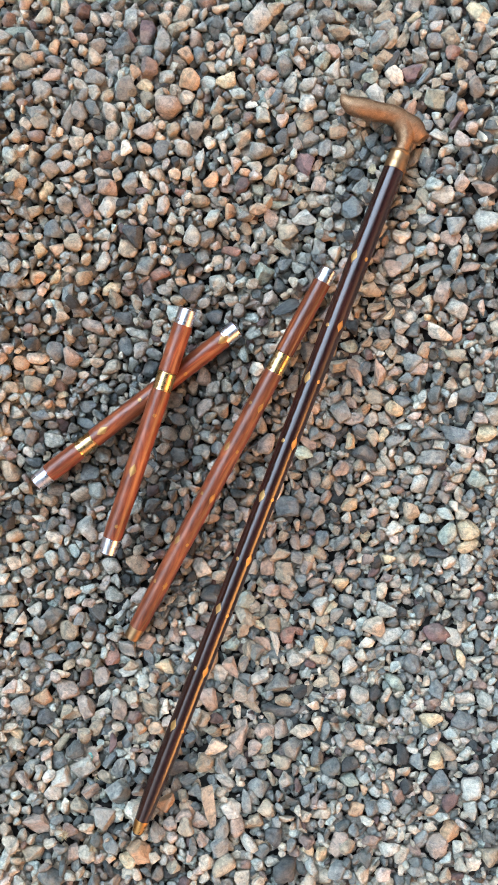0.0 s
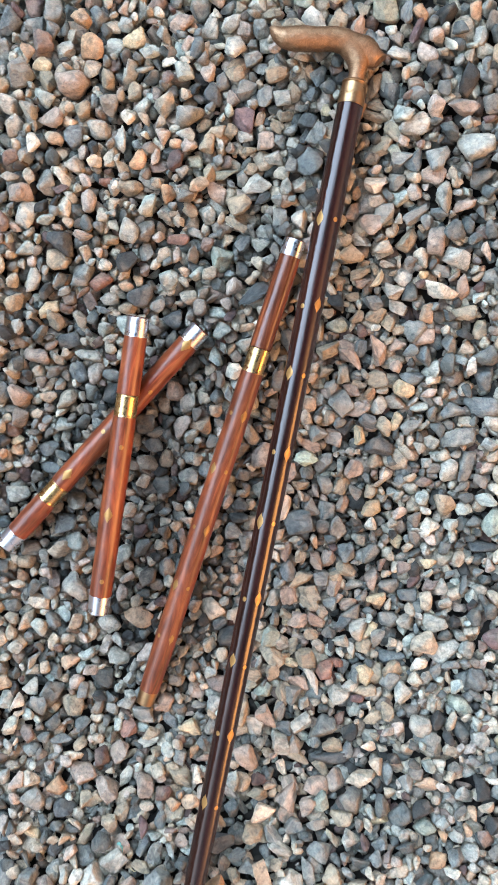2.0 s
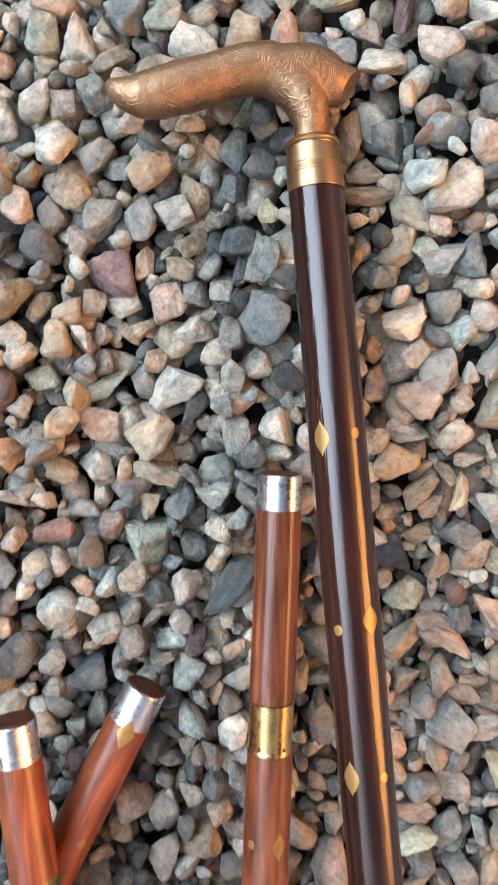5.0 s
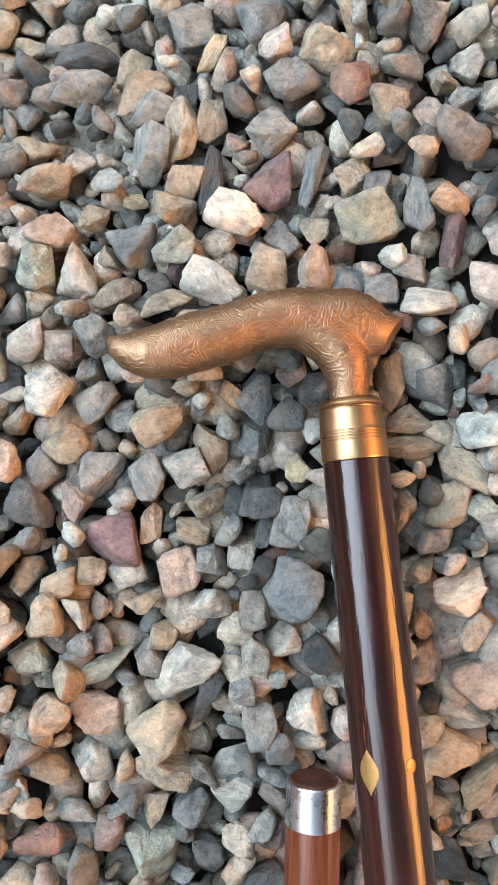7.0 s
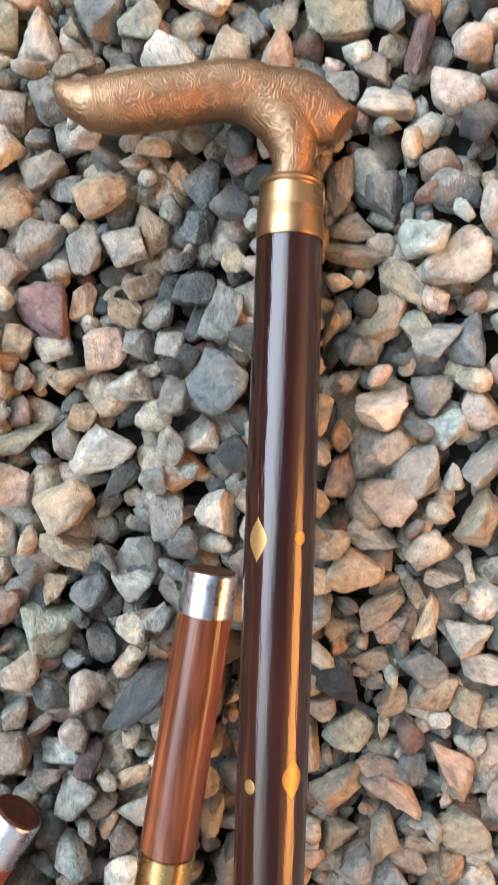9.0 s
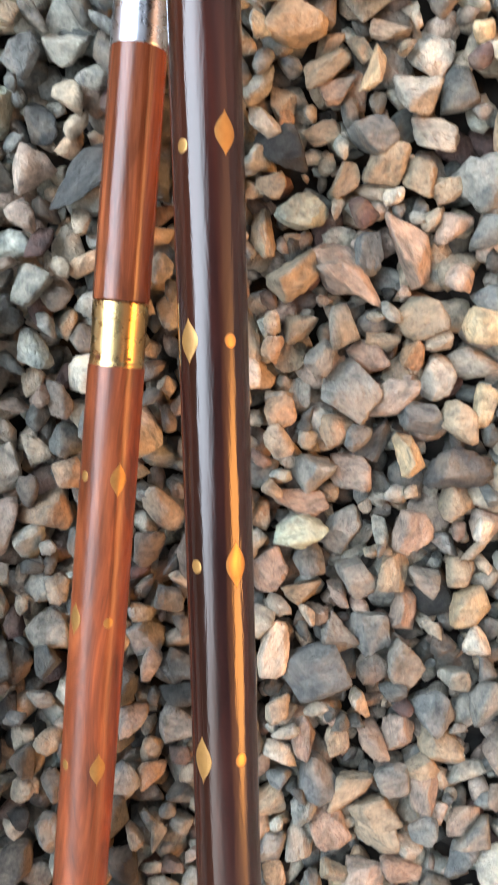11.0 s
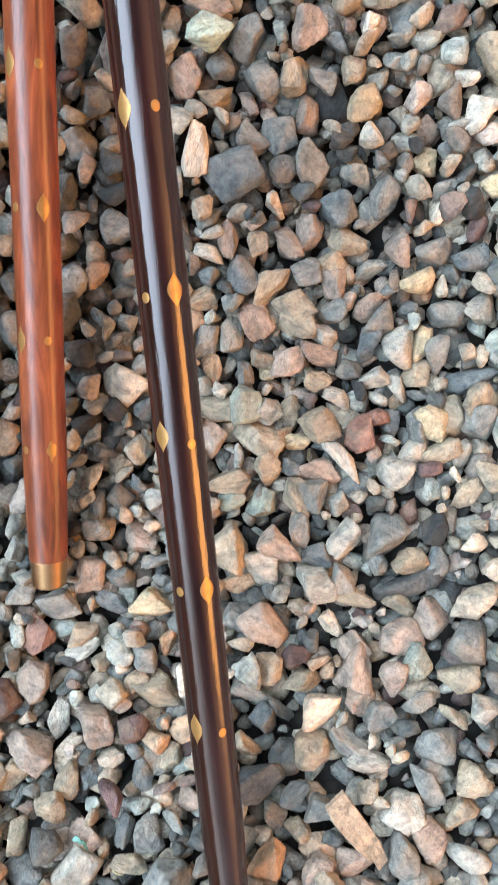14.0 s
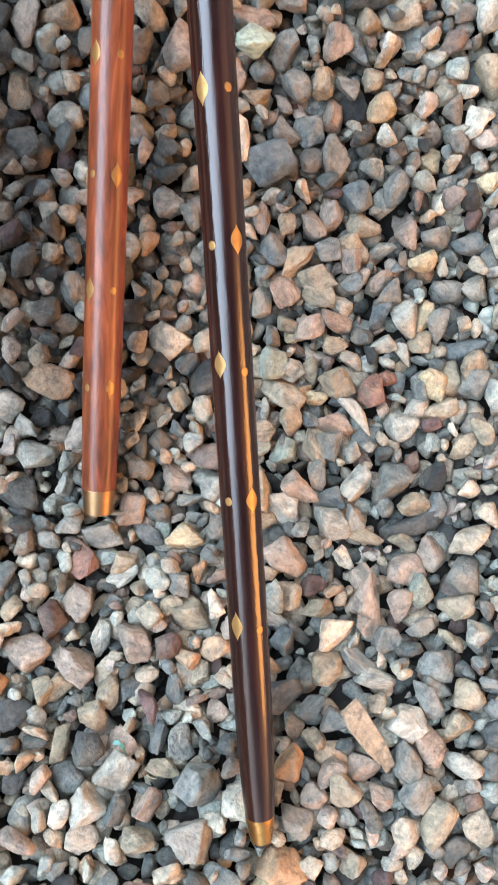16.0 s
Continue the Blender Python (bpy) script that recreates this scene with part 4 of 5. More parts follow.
stone(0.252, -0.312, 0.0266, 0.0207, 48, "grey")
stone(0.281, -0.277, 0.0261, 0.0220, -82, "pink")
stone(0.303, -0.288, 0.0297, 0.0198, -6, "grey")
stone(0.286, -0.299, 0.0273, 0.0168, 1, "cream")
stone(0.263, -0.282, 0.0261, 0.0128, -14, "pale")
stone(0.162, -0.252, 0.0250, 0.0160, -21, "tan")
stone(0.226, -0.266, 0.0214, 0.0173, -25, "grey")
stone(0.240, -0.269, 0.0183, 0.0163, 3, "tan")
stone(0.321, -0.304, 0.0227, 0.0166, -7, "blue")
stone(0.291, -0.324, 0.0282, 0.0208, -16, "grey")
stone(0.311, -0.334, 0.0335, 0.0173, 1, "pale")
stone(0.249, -0.303, 0.0234, 0.0155, 8, "pink")
stone(0.209, -0.289, 0.0236, 0.0198, -45, "tan")
stone(0.152, -0.275, 0.0225, 0.0153, 53, "grey")
stone(0.241, -0.320, 0.0262, 0.0185, 55, "blue")
stone(0.255, -0.333, 0.0285, 0.0255, -7, "pale")
stone(0.270, -0.337, 0.0228, 0.0128, 45, "cream")
stone(0.275, -0.347, 0.0264, 0.0220, 45, "grey")
stone(0.192, -0.308, 0.0284, 0.0187, 38, "pink")
stone(0.177, -0.299, 0.0217, 0.0154, -75, "tan")
stone(0.148, -0.289, 0.0227, 0.0133, 53, "orange")
stone(0.212, -0.314, 0.0284, 0.0145, -40, "pink")
stone(0.177, -0.310, 0.0107, 0.0087, -26, "cream")
stone(0.163, -0.305, 0.0181, 0.0156, 33, "grey")
stone(0.202, -0.327, 0.0168, 0.0140, -26, "tan")
stone(0.207, -0.341, 0.0228, 0.0119, -46, "pale")
stone(0.236, -0.343, 0.0193, 0.0175, -55, "pale")
stone(0.259, -0.353, 0.0208, 0.0170, -17, "tan")
stone(0.245, -0.352, 0.0237, 0.0124, -93, "pale")
stone(0.288, -0.371, 0.0347, 0.0154, -5, "blue")
stone(0.285, -0.383, 0.0258, 0.0220, 13, "tan")
stone(0.155, -0.319, 0.0265, 0.0207, 43, "green")
stone(0.167, -0.329, 0.0197, 0.0151, 23, "pale")
stone(0.180, -0.335, 0.0175, 0.0138, 33, "tan")
stone(0.193, -0.351, 0.0258, 0.0210, 3, "tan")
stone(0.219, -0.364, 0.0197, 0.0195, 34, "red")
stone(0.232, -0.370, 0.0177, 0.0128, 55, "blue")
stone(0.245, -0.379, 0.0289, 0.0208, -103, "grey")
stone(0.255, -0.384, 0.0280, 0.0243, -27, "cream")
stone(0.268, -0.386, 0.0269, 0.0222, 56, "tan")
stone(0.279, -0.396, 0.0269, 0.0201, 57, "grey")
stone(0.153, -0.341, 0.0296, 0.0225, -47, "tan")
stone(0.166, -0.351, 0.0177, 0.0102, 54, "orange")
stone(0.174, -0.354, 0.0153, 0.0135, -27, "cream")
stone(0.191, -0.364, 0.0260, 0.0152, -8, "blue")
stone(0.196, -0.378, 0.0354, 0.0194, -85, "pale")
stone(0.127, -0.330, 0.0283, 0.0184, -97, "pink")
stone(0.137, -0.315, 0.0254, 0.0168, -22, "tan")
stone(0.124, -0.358, 0.0270, 0.0158, -13, "tan")
stone(0.149, -0.360, 0.0211, 0.0184, -67, "tan")
stone(0.137, -0.382, 0.0213, 0.0176, 34, "green")
stone(0.122, -0.369, 0.0186, 0.0165, -28, "green")
stone(0.178, -0.377, 0.0266, 0.0157, -37, "pink")
stone(0.158, -0.386, 0.0277, 0.0188, -105, "tan")
stone(0.168, -0.386, 0.0251, 0.0192, 55, "grey")
stone(0.218, -0.397, 0.0265, 0.0219, 13, "pale")
stone(0.232, -0.392, 0.0188, 0.0158, -27, "pale")
stone(0.248, -0.400, 0.0287, 0.0156, -8, "tan")
stone(0.263, -0.407, 0.0214, 0.0131, 56, "pale")
stone(0.239, -0.407, 0.0187, 0.0110, -18, "maroon")
stone(0.217, -0.422, 0.0227, 0.0166, -84, "red")
stone(0.196, -0.429, 0.0349, 0.0293, -8, "grey")
stone(0.150, -0.404, 0.0216, 0.0162, 55, "grey")
stone(0.170, -0.418, 0.0248, 0.0212, 23, "pale")
stone(0.183, -0.424, 0.0141, 0.0124, -28, "pink")
stone(0.131, -0.406, 0.0260, 0.0177, -77, "pink")
stone(0.106, -0.391, 0.0304, 0.0286, 18, "tan")
stone(0.118, -0.411, 0.0265, 0.0221, -58, "pale")
stone(0.153, -0.423, 0.0229, 0.0174, -39, "blue")
stone(0.183, -0.438, 0.0245, 0.0191, -67, "grey")
stone(0.202, -0.451, 0.0235, 0.0240, 13, "tan")
stone(0.240, -0.458, 0.0240, 0.0152, -38, "white")
stone(0.217, -0.460, 0.0222, 0.0163, 46, "blue")
stone(0.158, -0.439, 0.0218, 0.0156, 55, "grey")
stone(0.143, -0.437, 0.0304, 0.0209, -44, "pale")
stone(0.102, -0.414, 0.0204, 0.0126, -8, "tan")
stone(0.195, -0.463, 0.0409, 0.0166, -14, "slate")
stone(0.160, -0.454, 0.0333, 0.0136, -51, "tan")
stone(0.182, -0.467, 0.0237, 0.0136, -49, "tan")
stone(0.140, -0.460, 0.0175, 0.0134, -86, "white")
stone(0.105, -0.442, 0.0343, 0.0241, -64, "pink")
stone(0.091, -0.430, 0.0199, 0.0176, 34, "grey")
stone(0.195, -0.487, 0.0272, 0.0216, 46, "pink")
stone(0.175, -0.486, 0.0309, 0.0226, -40, "pink")
stone(0.208, -0.506, 0.0296, 0.0279, -9, "grey")
stone(0.143, -0.479, 0.0239, 0.0182, -77, "pink")
stone(0.141, -0.488, 0.0309, 0.0204, 45, "pink")
stone(0.157, -0.503, 0.0268, 0.0239, 35, "pink")
stone(0.173, -0.503, 0.0298, 0.0210, -77, "green")
stone(0.191, -0.519, 0.0216, 0.0194, -30, "tan")
stone(0.163, -0.522, 0.0206, 0.0172, -31, "grey")
stone(0.107, -0.496, 0.0279, 0.0206, 24, "white")
stone(0.105, -0.482, 0.0266, 0.0144, -11, "tan")
stone(0.135, -0.506, 0.0209, 0.0186, 2, "pink")
stone(0.138, -0.518, 0.0197, 0.0184, 35, "grey")
stone(0.111, -0.519, 0.0352, 0.0160, -65, "grey")
stone(0.094, -0.512, 0.0227, 0.0222, -10, "tan")
stone(0.075, -0.473, 0.0231, 0.0120, -65, "grey")
stone(0.086, -0.489, 0.0305, 0.0117, -88, "grey")
stone(0.075, -0.490, 0.0197, 0.0193, -31, "blue")
stone(0.058, -0.496, 0.0265, 0.0164, -98, "tan")
stone(0.058, -0.513, 0.0352, 0.0214, 1, "slate")
stone(0.074, -0.529, 0.0232, 0.0145, 18, "blue")
stone(0.122, -0.537, 0.0285, 0.0139, -40, "pale")
stone(0.161, -0.546, 0.0286, 0.0217, -31, "grey")
stone(0.179, -0.538, 0.0218, 0.0120, -55, "tan")
stone(0.194, -0.540, 0.0328, 0.0170, -52, "pale")
stone(0.153, -0.556, 0.0262, 0.0134, -56, "grey")
stone(0.144, -0.561, 0.0315, 0.0143, -85, "grey")
stone(0.166, -0.570, 0.0229, 0.0227, 36, "tan")
stone(0.151, -0.583, 0.0299, 0.0243, -61, "tan")
stone(0.125, -0.565, 0.0263, 0.0223, 35, "pale")
stone(0.081, -0.543, 0.0208, 0.0185, 1, "grey")
stone(0.055, -0.537, 0.0214, 0.0148, -80, "grey")
stone(0.064, -0.551, 0.0194, 0.0153, -62, "tan")
stone(0.131, -0.587, 0.0270, 0.0198, -70, "pink")
stone(0.143, -0.606, 0.0267, 0.0252, 1, "pale")
stone(0.111, -0.587, 0.0286, 0.0188, -88, "grey")
stone(0.044, -0.549, 0.0267, 0.0187, 29, "orange")
stone(0.065, -0.563, 0.0225, 0.0201, -5, "pink")
stone(0.064, -0.580, 0.0280, 0.0206, -80, "tan")
stone(0.086, -0.580, 0.0246, 0.0176, -43, "pink")
stone(0.048, -0.575, 0.0190, 0.0201, 1, "pink")
stone(0.109, -0.607, 0.0287, 0.0232, -11, "grey")
stone(0.086, -0.599, 0.0226, 0.0158, -67, "pink")
stone(0.117, -0.630, 0.0367, 0.0281, 36, "tan")
stone(0.025, -0.560, 0.0225, 0.0174, -73, "grey")
stone(0.030, -0.584, 0.0290, 0.0200, -64, "grey")
stone(0.059, -0.602, 0.0182, 0.0126, -81, "pale")
stone(-0.012, -0.335, 0.0198, 0.0181, 3, "pale")
stone(0.023, -0.368, 0.0237, 0.0178, 52, "pink")
stone(0.058, -0.363, 0.0218, 0.0184, -59, "pink")
stone(0.039, -0.344, 0.0171, 0.0143, -28, "grey")
stone(-0.003, -0.375, 0.0243, 0.0173, -13, "grey")
stone(-0.021, -0.388, 0.0279, 0.0197, 42, "red")
stone(0.037, -0.377, 0.0214, 0.0137, -39, "grey")
stone(0.046, -0.399, 0.0249, 0.0198, -13, "cream")
stone(0.062, -0.382, 0.0215, 0.0116, -13, "grey")
stone(0.025, -0.390, 0.0205, 0.0148, -65, "blue")
stone(0.004, -0.396, 0.0190, 0.0138, -30, "tan")
stone(-0.001, -0.405, 0.0266, 0.0138, 0, "pale")
stone(0.001, -0.416, 0.0224, 0.0164, 23, "tan")
stone(0.031, -0.425, 0.0179, 0.0162, -30, "grey")
stone(0.045, -0.424, 0.0167, 0.0098, 53, "orange")
stone(-0.034, -0.407, 0.0257, 0.0197, -67, "pink")
stone(0.018, -0.435, 0.0163, 0.0155, -9, "tan")
stone(-0.033, -0.433, 0.0284, 0.0141, 52, "pale")
stone(0.025, -0.447, 0.0266, 0.0215, -20, "tan")
stone(-0.014, -0.445, 0.0270, 0.0223, -52, "pink")
stone(-0.056, -0.437, 0.0275, 0.0211, -64, "pink")
stone(0.016, -0.483, 0.0176, 0.0144, 34, "tan")
stone(-0.043, -0.461, 0.0201, 0.0150, 43, "tan")
stone(-0.015, -0.467, 0.0173, 0.0142, -15, "white")
stone(-0.020, -0.481, 0.0261, 0.0179, -109, "maroon")
stone(-0.033, -0.470, 0.0232, 0.0147, 33, "blue")
stone(-0.004, -0.483, 0.0225, 0.0126, -100, "blue")
stone(-0.071, -0.446, 0.0211, 0.0156, 18, "tan")
stone(-0.056, -0.471, 0.0202, 0.0207, -9, "tan")
stone(0.013, -0.507, 0.0158, 0.0147, 24, "pink")
stone(-0.041, -0.502, 0.0209, 0.0143, -74, "tan")
stone(-0.051, -0.494, 0.0206, 0.0175, 13, "pink")
stone(-0.017, -0.514, 0.0292, 0.0171, -109, "grey")
stone(-0.027, -0.501, 0.0207, 0.0118, 44, "blue")
stone(-0.058, -0.506, 0.0243, 0.0215, 23, "pale")
stone(-0.033, -0.519, 0.0214, 0.0150, -55, "tan")
stone(-0.019, -0.535, 0.0336, 0.0272, -10, "grey")
stone(-0.082, -0.512, 0.0267, 0.0246, 13, "pale")
stone(-0.053, -0.530, 0.0249, 0.0210, -5, "pink")
stone(-0.071, -0.524, 0.0212, 0.0191, 7, "blue")
stone(-0.063, -0.545, 0.0226, 0.0210, -17, "tan")
stone(-0.034, -0.558, 0.0358, 0.0289, -56, "grey")
stone(-0.094, -0.527, 0.0211, 0.0193, -23, "pale")
stone(-0.087, -0.478, 0.0315, 0.0129, 56, "tan")
stone(-0.114, 0.349, 0.0282, 0.0194, -12, "tan")
stone(0.028, 0.323, 0.0225, 0.0176, -16, "cream")
stone(0.080, 0.328, 0.0287, 0.0257, -58, "orange")
stone(-0.015, 0.086, 0.0244, 0.0169, 1, "cream")
stone(-0.103, 0.099, 0.0211, 0.0200, 1, "orange")
stone(-0.135, 0.213, 0.0185, 0.0136, 59, "cream")
stone(-0.063, 0.001, 0.0285, 0.0252, -41, "pink")
stone(-0.105, -0.001, 0.0270, 0.0173, 0, "white")
stone(0.161, 0.397, 0.0415, 0.0271, 55, "pale")
stone(0.414, 0.402, 0.0275, 0.0239, -33, "cream")
stone(0.389, 0.032, 0.0375, 0.0238, -9, "white")
stone(0.432, 0.166, 0.0331, 0.0276, 2, "pale")
stone(0.425, 0.200, 0.0322, 0.0197, -21, "pink")
stone(0.432, -0.068, 0.0327, 0.0279, -1, "blue")
stone(-0.053, -0.218, 0.0370, 0.0257, -67, "pale")
stone(0.433, -0.275, 0.0230, 0.0199, 49, "white")
stone(-0.138, -0.462, 0.0187, 0.0160, -5, "cream")
stone(-0.109, -0.424, 0.0218, 0.0208, 18, "orange")
stone(-0.077, -0.347, 0.0267, 0.0254, -3, "tan")
stone(0.412, -0.618, 0.0284, 0.0269, -6, "orange")
stone(0.400, -0.530, 0.0271, 0.0233, 27, "cream")
stone(0.292, -0.411, 0.0274, 0.0244, 60, "pale")
stone(0.410, -0.368, 0.0386, 0.0261, -41, "maroon")
stone(-0.051, -0.084, 0.0294, 0.0172, -32, "blue")
stone(0.010, -0.599, 0.0268, 0.0256, 27, "orange")
stone(0.447, -0.403, 0.0335, 0.0140, -59, "cream")
stone(0.348, -0.375, 0.0400, 0.0214, 28, "pale")
stone(0.057, 0.295, 0.0305, 0.0267, 3, "pink")
stone(0.002, 0.317, 0.0294, 0.0261, 22, "grey")
stone(-0.061, 0.286, 0.0305, 0.0210, 50, "grey")
stone(-0.103, 0.176, 0.0259, 0.0221, 2, "tan")
stone(0.005, 0.133, 0.0263, 0.0245, -39, "tan")
stone(-0.058, 0.137, 0.0251, 0.0251, 1, "tan")
stone(0.015, 0.146, 0.0318, 0.0256, -19, "slate")
stone(-0.017, 0.204, 0.0237, 0.0208, 2, "pink")
stone(0.076, 0.249, 0.0240, 0.0206, 3, "pale")
stone(0.165, 0.247, 0.0249, 0.0293, 70, "grey")
stone(0.129, 0.179, 0.0229, 0.0187, 60, "orange")
stone(-0.073, 0.346, 0.0267, 0.0167, -6, "blue")
stone(-0.024, 0.371, 0.0223, 0.0190, 4, "grey")
stone(-0.120, 0.078, 0.0306, 0.0173, 11, "grey")
stone(-0.139, -0.224, 0.0254, 0.0200, 40, "tan")
stone(-0.090, -0.102, 0.0277, 0.0215, -22, "pale")
stone(0.361, -0.002, 0.0271, 0.0228, 0, "grey")
stone(-0.090, 0.405, 0.0265, 0.0224, -16, "tan")
stone(-0.122, 0.388, 0.0295, 0.0124, 13, "green")
stone(-0.076, 0.371, 0.0220, 0.0201, -49, "orange")
stone(0.002, 0.368, 0.0269, 0.0198, 22, "blue")
stone(0.032, 0.365, 0.0261, 0.0193, -6, "grey")
stone(0.052, 0.372, 0.0252, 0.0204, 59, "grey")
stone(0.069, 0.391, 0.0284, 0.0163, 13, "tan")
stone(0.091, 0.376, 0.0296, 0.0172, 79, "pink")
stone(-0.008, 0.347, 0.0244, 0.0213, 79, "grey")
stone(-0.080, 0.330, 0.0258, 0.0164, 3, "pink")
stone(-0.031, 0.330, 0.0283, 0.0167, -7, "grey")
stone(-0.090, 0.315, 0.0232, 0.0225, -38, "grey")
stone(-0.067, 0.313, 0.0251, 0.0156, -17, "blue")
stone(0.031, 0.307, 0.0198, 0.0191, 3, "tan")
stone(-0.015, 0.310, 0.0180, 0.0143, 22, "tan")
stone(-0.010, 0.289, 0.0255, 0.0196, -17, "pale")
stone(-0.048, 0.293, 0.0247, 0.0219, -60, "grey")
stone(-0.097, 0.289, 0.0218, 0.0190, 3, "grey")
stone(0.090, 0.291, 0.0214, 0.0189, -58, "tan")
stone(0.113, 0.279, 0.0220, 0.0179, 79, "tan")
stone(0.060, 0.269, 0.0199, 0.0186, 3, "tan")
stone(0.086, 0.269, 0.0234, 0.0205, 3, "grey")
stone(0.027, 0.268, 0.0265, 0.0253, -38, "pink")
stone(-0.012, 0.267, 0.0234, 0.0181, 31, "pale")
stone(-0.094, 0.276, 0.0218, 0.0171, 3, "tan")
stone(-0.078, 0.241, 0.0330, 0.0156, 24, "grey")
stone(-0.082, 0.225, 0.0251, 0.0213, 59, "grey")
stone(-0.104, 0.237, 0.0205, 0.0185, -28, "tan")
stone(0.046, 0.246, 0.0260, 0.0191, 79, "blue")
stone(0.093, 0.234, 0.0300, 0.0160, 79, "pale")
stone(0.121, 0.263, 0.0199, 0.0163, 59, "pale")
stone(0.040, 0.220, 0.0229, 0.0185, 21, "pale")
stone(-0.037, 0.203, 0.0190, 0.0169, 2, "blue")
stone(-0.089, 0.199, 0.0252, 0.0133, 64, "cream")
stone(-0.121, 0.211, 0.0230, 0.0218, -29, "tan")
stone(0.106, 0.211, 0.0204, 0.0161, 31, "orange")
stone(0.010, 0.207, 0.0304, 0.0201, 69, "grey")
stone(0.066, 0.201, 0.0230, 0.0136, 12, "red")
stone(0.093, 0.189, 0.0228, 0.0165, -8, "tan")
stone(-0.017, 0.184, 0.0295, 0.0213, 59, "pale")
stone(-0.113, 0.173, 0.0239, 0.0188, 2, "grey")
stone(-0.067, 0.180, 0.0247, 0.0210, 31, "grey")
stone(-0.084, 0.154, 0.0281, 0.0214, -61, "blue")
stone(-0.129, 0.144, 0.0181, 0.0164, 1, "pink")
stone(-0.098, 0.131, 0.0195, 0.0140, -71, "cream")
stone(-0.025, 0.116, 0.0339, 0.0165, 69, "pale")
stone(0.062, 0.143, 0.0204, 0.0166, 1, "tan")
stone(0.096, 0.124, 0.0200, 0.0167, 40, "grey")
stone(0.028, 0.113, 0.0274, 0.0227, 59, "grey")
stone(0.045, 0.103, 0.0248, 0.0167, 21, "red")
stone(-0.080, 0.096, 0.0229, 0.0145, 79, "cream")
stone(-0.046, 0.096, 0.0214, 0.0195, 1, "tan")
stone(0.173, 0.364, 0.0247, 0.0152, 69, "grey")
stone(0.190, 0.392, 0.0218, 0.0144, 59, "tan")
stone(0.205, 0.410, 0.0277, 0.0181, 22, "grey")
stone(0.240, 0.409, 0.0275, 0.0183, 4, "grey")
stone(0.281, 0.383, 0.0207, 0.0156, 13, "pale")
stone(0.313, 0.392, 0.0246, 0.0171, -5, "grey")
stone(0.371, 0.404, 0.0264, 0.0218, 4, "blue")
stone(0.318, 0.375, 0.0285, 0.0160, 65, "tan")
stone(0.219, 0.374, 0.0177, 0.0145, 4, "pale")
stone(0.192, 0.344, 0.0250, 0.0215, 59, "grey")
stone(0.169, 0.334, 0.0245, 0.0195, 31, "pink")
stone(0.198, 0.324, 0.0208, 0.0179, 70, "pale")
stone(0.185, 0.308, 0.0221, 0.0166, 70, "blue")
stone(0.363, 0.169, 0.0214, 0.0165, 2, "grey")
stone(0.400, 0.163, 0.0312, 0.0227, 20, "grey")
stone(0.377, 0.195, 0.0311, 0.0202, 11, "pale")
stone(0.392, 0.147, 0.0245, 0.0206, 1, "pink")
stone(0.358, 0.150, 0.0208, 0.0185, 39, "grey")
stone(0.377, 0.163, 0.0196, 0.0169, 30, "blue")
stone(0.422, 0.114, 0.0226, 0.0183, -17, "pink")
stone(0.341, 0.118, 0.0248, 0.0220, 30, "grey")
stone(0.372, 0.114, 0.0287, 0.0171, 20, "grey")
stone(-0.108, 0.052, 0.0212, 0.0185, 40, "slate")
stone(-0.089, 0.032, 0.0235, 0.0167, 69, "grey")
stone(-0.086, 0.011, 0.0256, 0.0222, -51, "blue")
stone(-0.104, -0.013, 0.0202, 0.0105, -21, "orange")
stone(-0.115, -0.031, 0.0256, 0.0189, -11, "tan")
stone(-0.142, -0.034, 0.0228, 0.0174, 0, "tan")
stone(-0.106, -0.070, 0.0221, 0.0189, 20, "blue")
stone(-0.078, -0.045, 0.0138, 0.0120, -42, "cream")
stone(-0.135, -0.094, 0.0211, 0.0199, -1, "grey")
stone(-0.115, -0.130, 0.0235, 0.0165, 9, "blue")
stone(-0.143, -0.144, 0.0370, 0.0249, -73, "tan")
stone(-0.092, -0.167, 0.0266, 0.0168, -2, "grey")
stone(-0.096, -0.182, 0.0182, 0.0168, -2, "tan")
stone(-0.023, -0.268, 0.0292, 0.0230, -23, "pale")
stone(-0.047, -0.059, 0.0237, 0.0192, 0, "blue")
stone(-0.005, -0.038, 0.0219, 0.0177, 20, "grey")
stone(0.003, 0.018, 0.0262, 0.0196, -61, "blue")
stone(-0.038, 0.042, 0.0298, 0.0214, -10, "pink")
stone(0.000, 0.049, 0.0248, 0.0171, 11, "slate")
stone(0.017, 0.032, 0.0283, 0.0160, -10, "pale")
stone(-0.010, 0.073, 0.0241, 0.0214, -40, "tan")
stone(0.069, 0.073, 0.0243, 0.0171, 1, "tan")
stone(0.111, 0.053, 0.0261, 0.0221, 20, "slate")
stone(0.112, -0.038, 0.0230, 0.0166, 80, "pale")
stone(0.077, -0.093, 0.0225, 0.0182, 60, "tan")
stone(0.034, -0.013, 0.0256, 0.0203, 50, "slate")
stone(0.054, -0.216, 0.0262, 0.0207, 80, "grey")
stone(0.139, -0.142, 0.0216, 0.0187, -1, "grey")
stone(0.361, 0.088, 0.0320, 0.0227, 10, "tan")
stone(0.389, 0.084, 0.0287, 0.0213, 81, "pink")
stone(0.412, 0.064, 0.0287, 0.0216, -27, "pale")
stone(0.416, 0.005, 0.0265, 0.0164, 0, "tan")
stone(0.416, 0.033, 0.0322, 0.0158, 81, "pink")
stone(0.373, -0.013, 0.0278, 0.0231, -38, "pink")
stone(0.298, -0.020, 0.0365, 0.0199, -63, "pink")
stone(0.399, -0.024, 0.0245, 0.0206, 60, "grey")
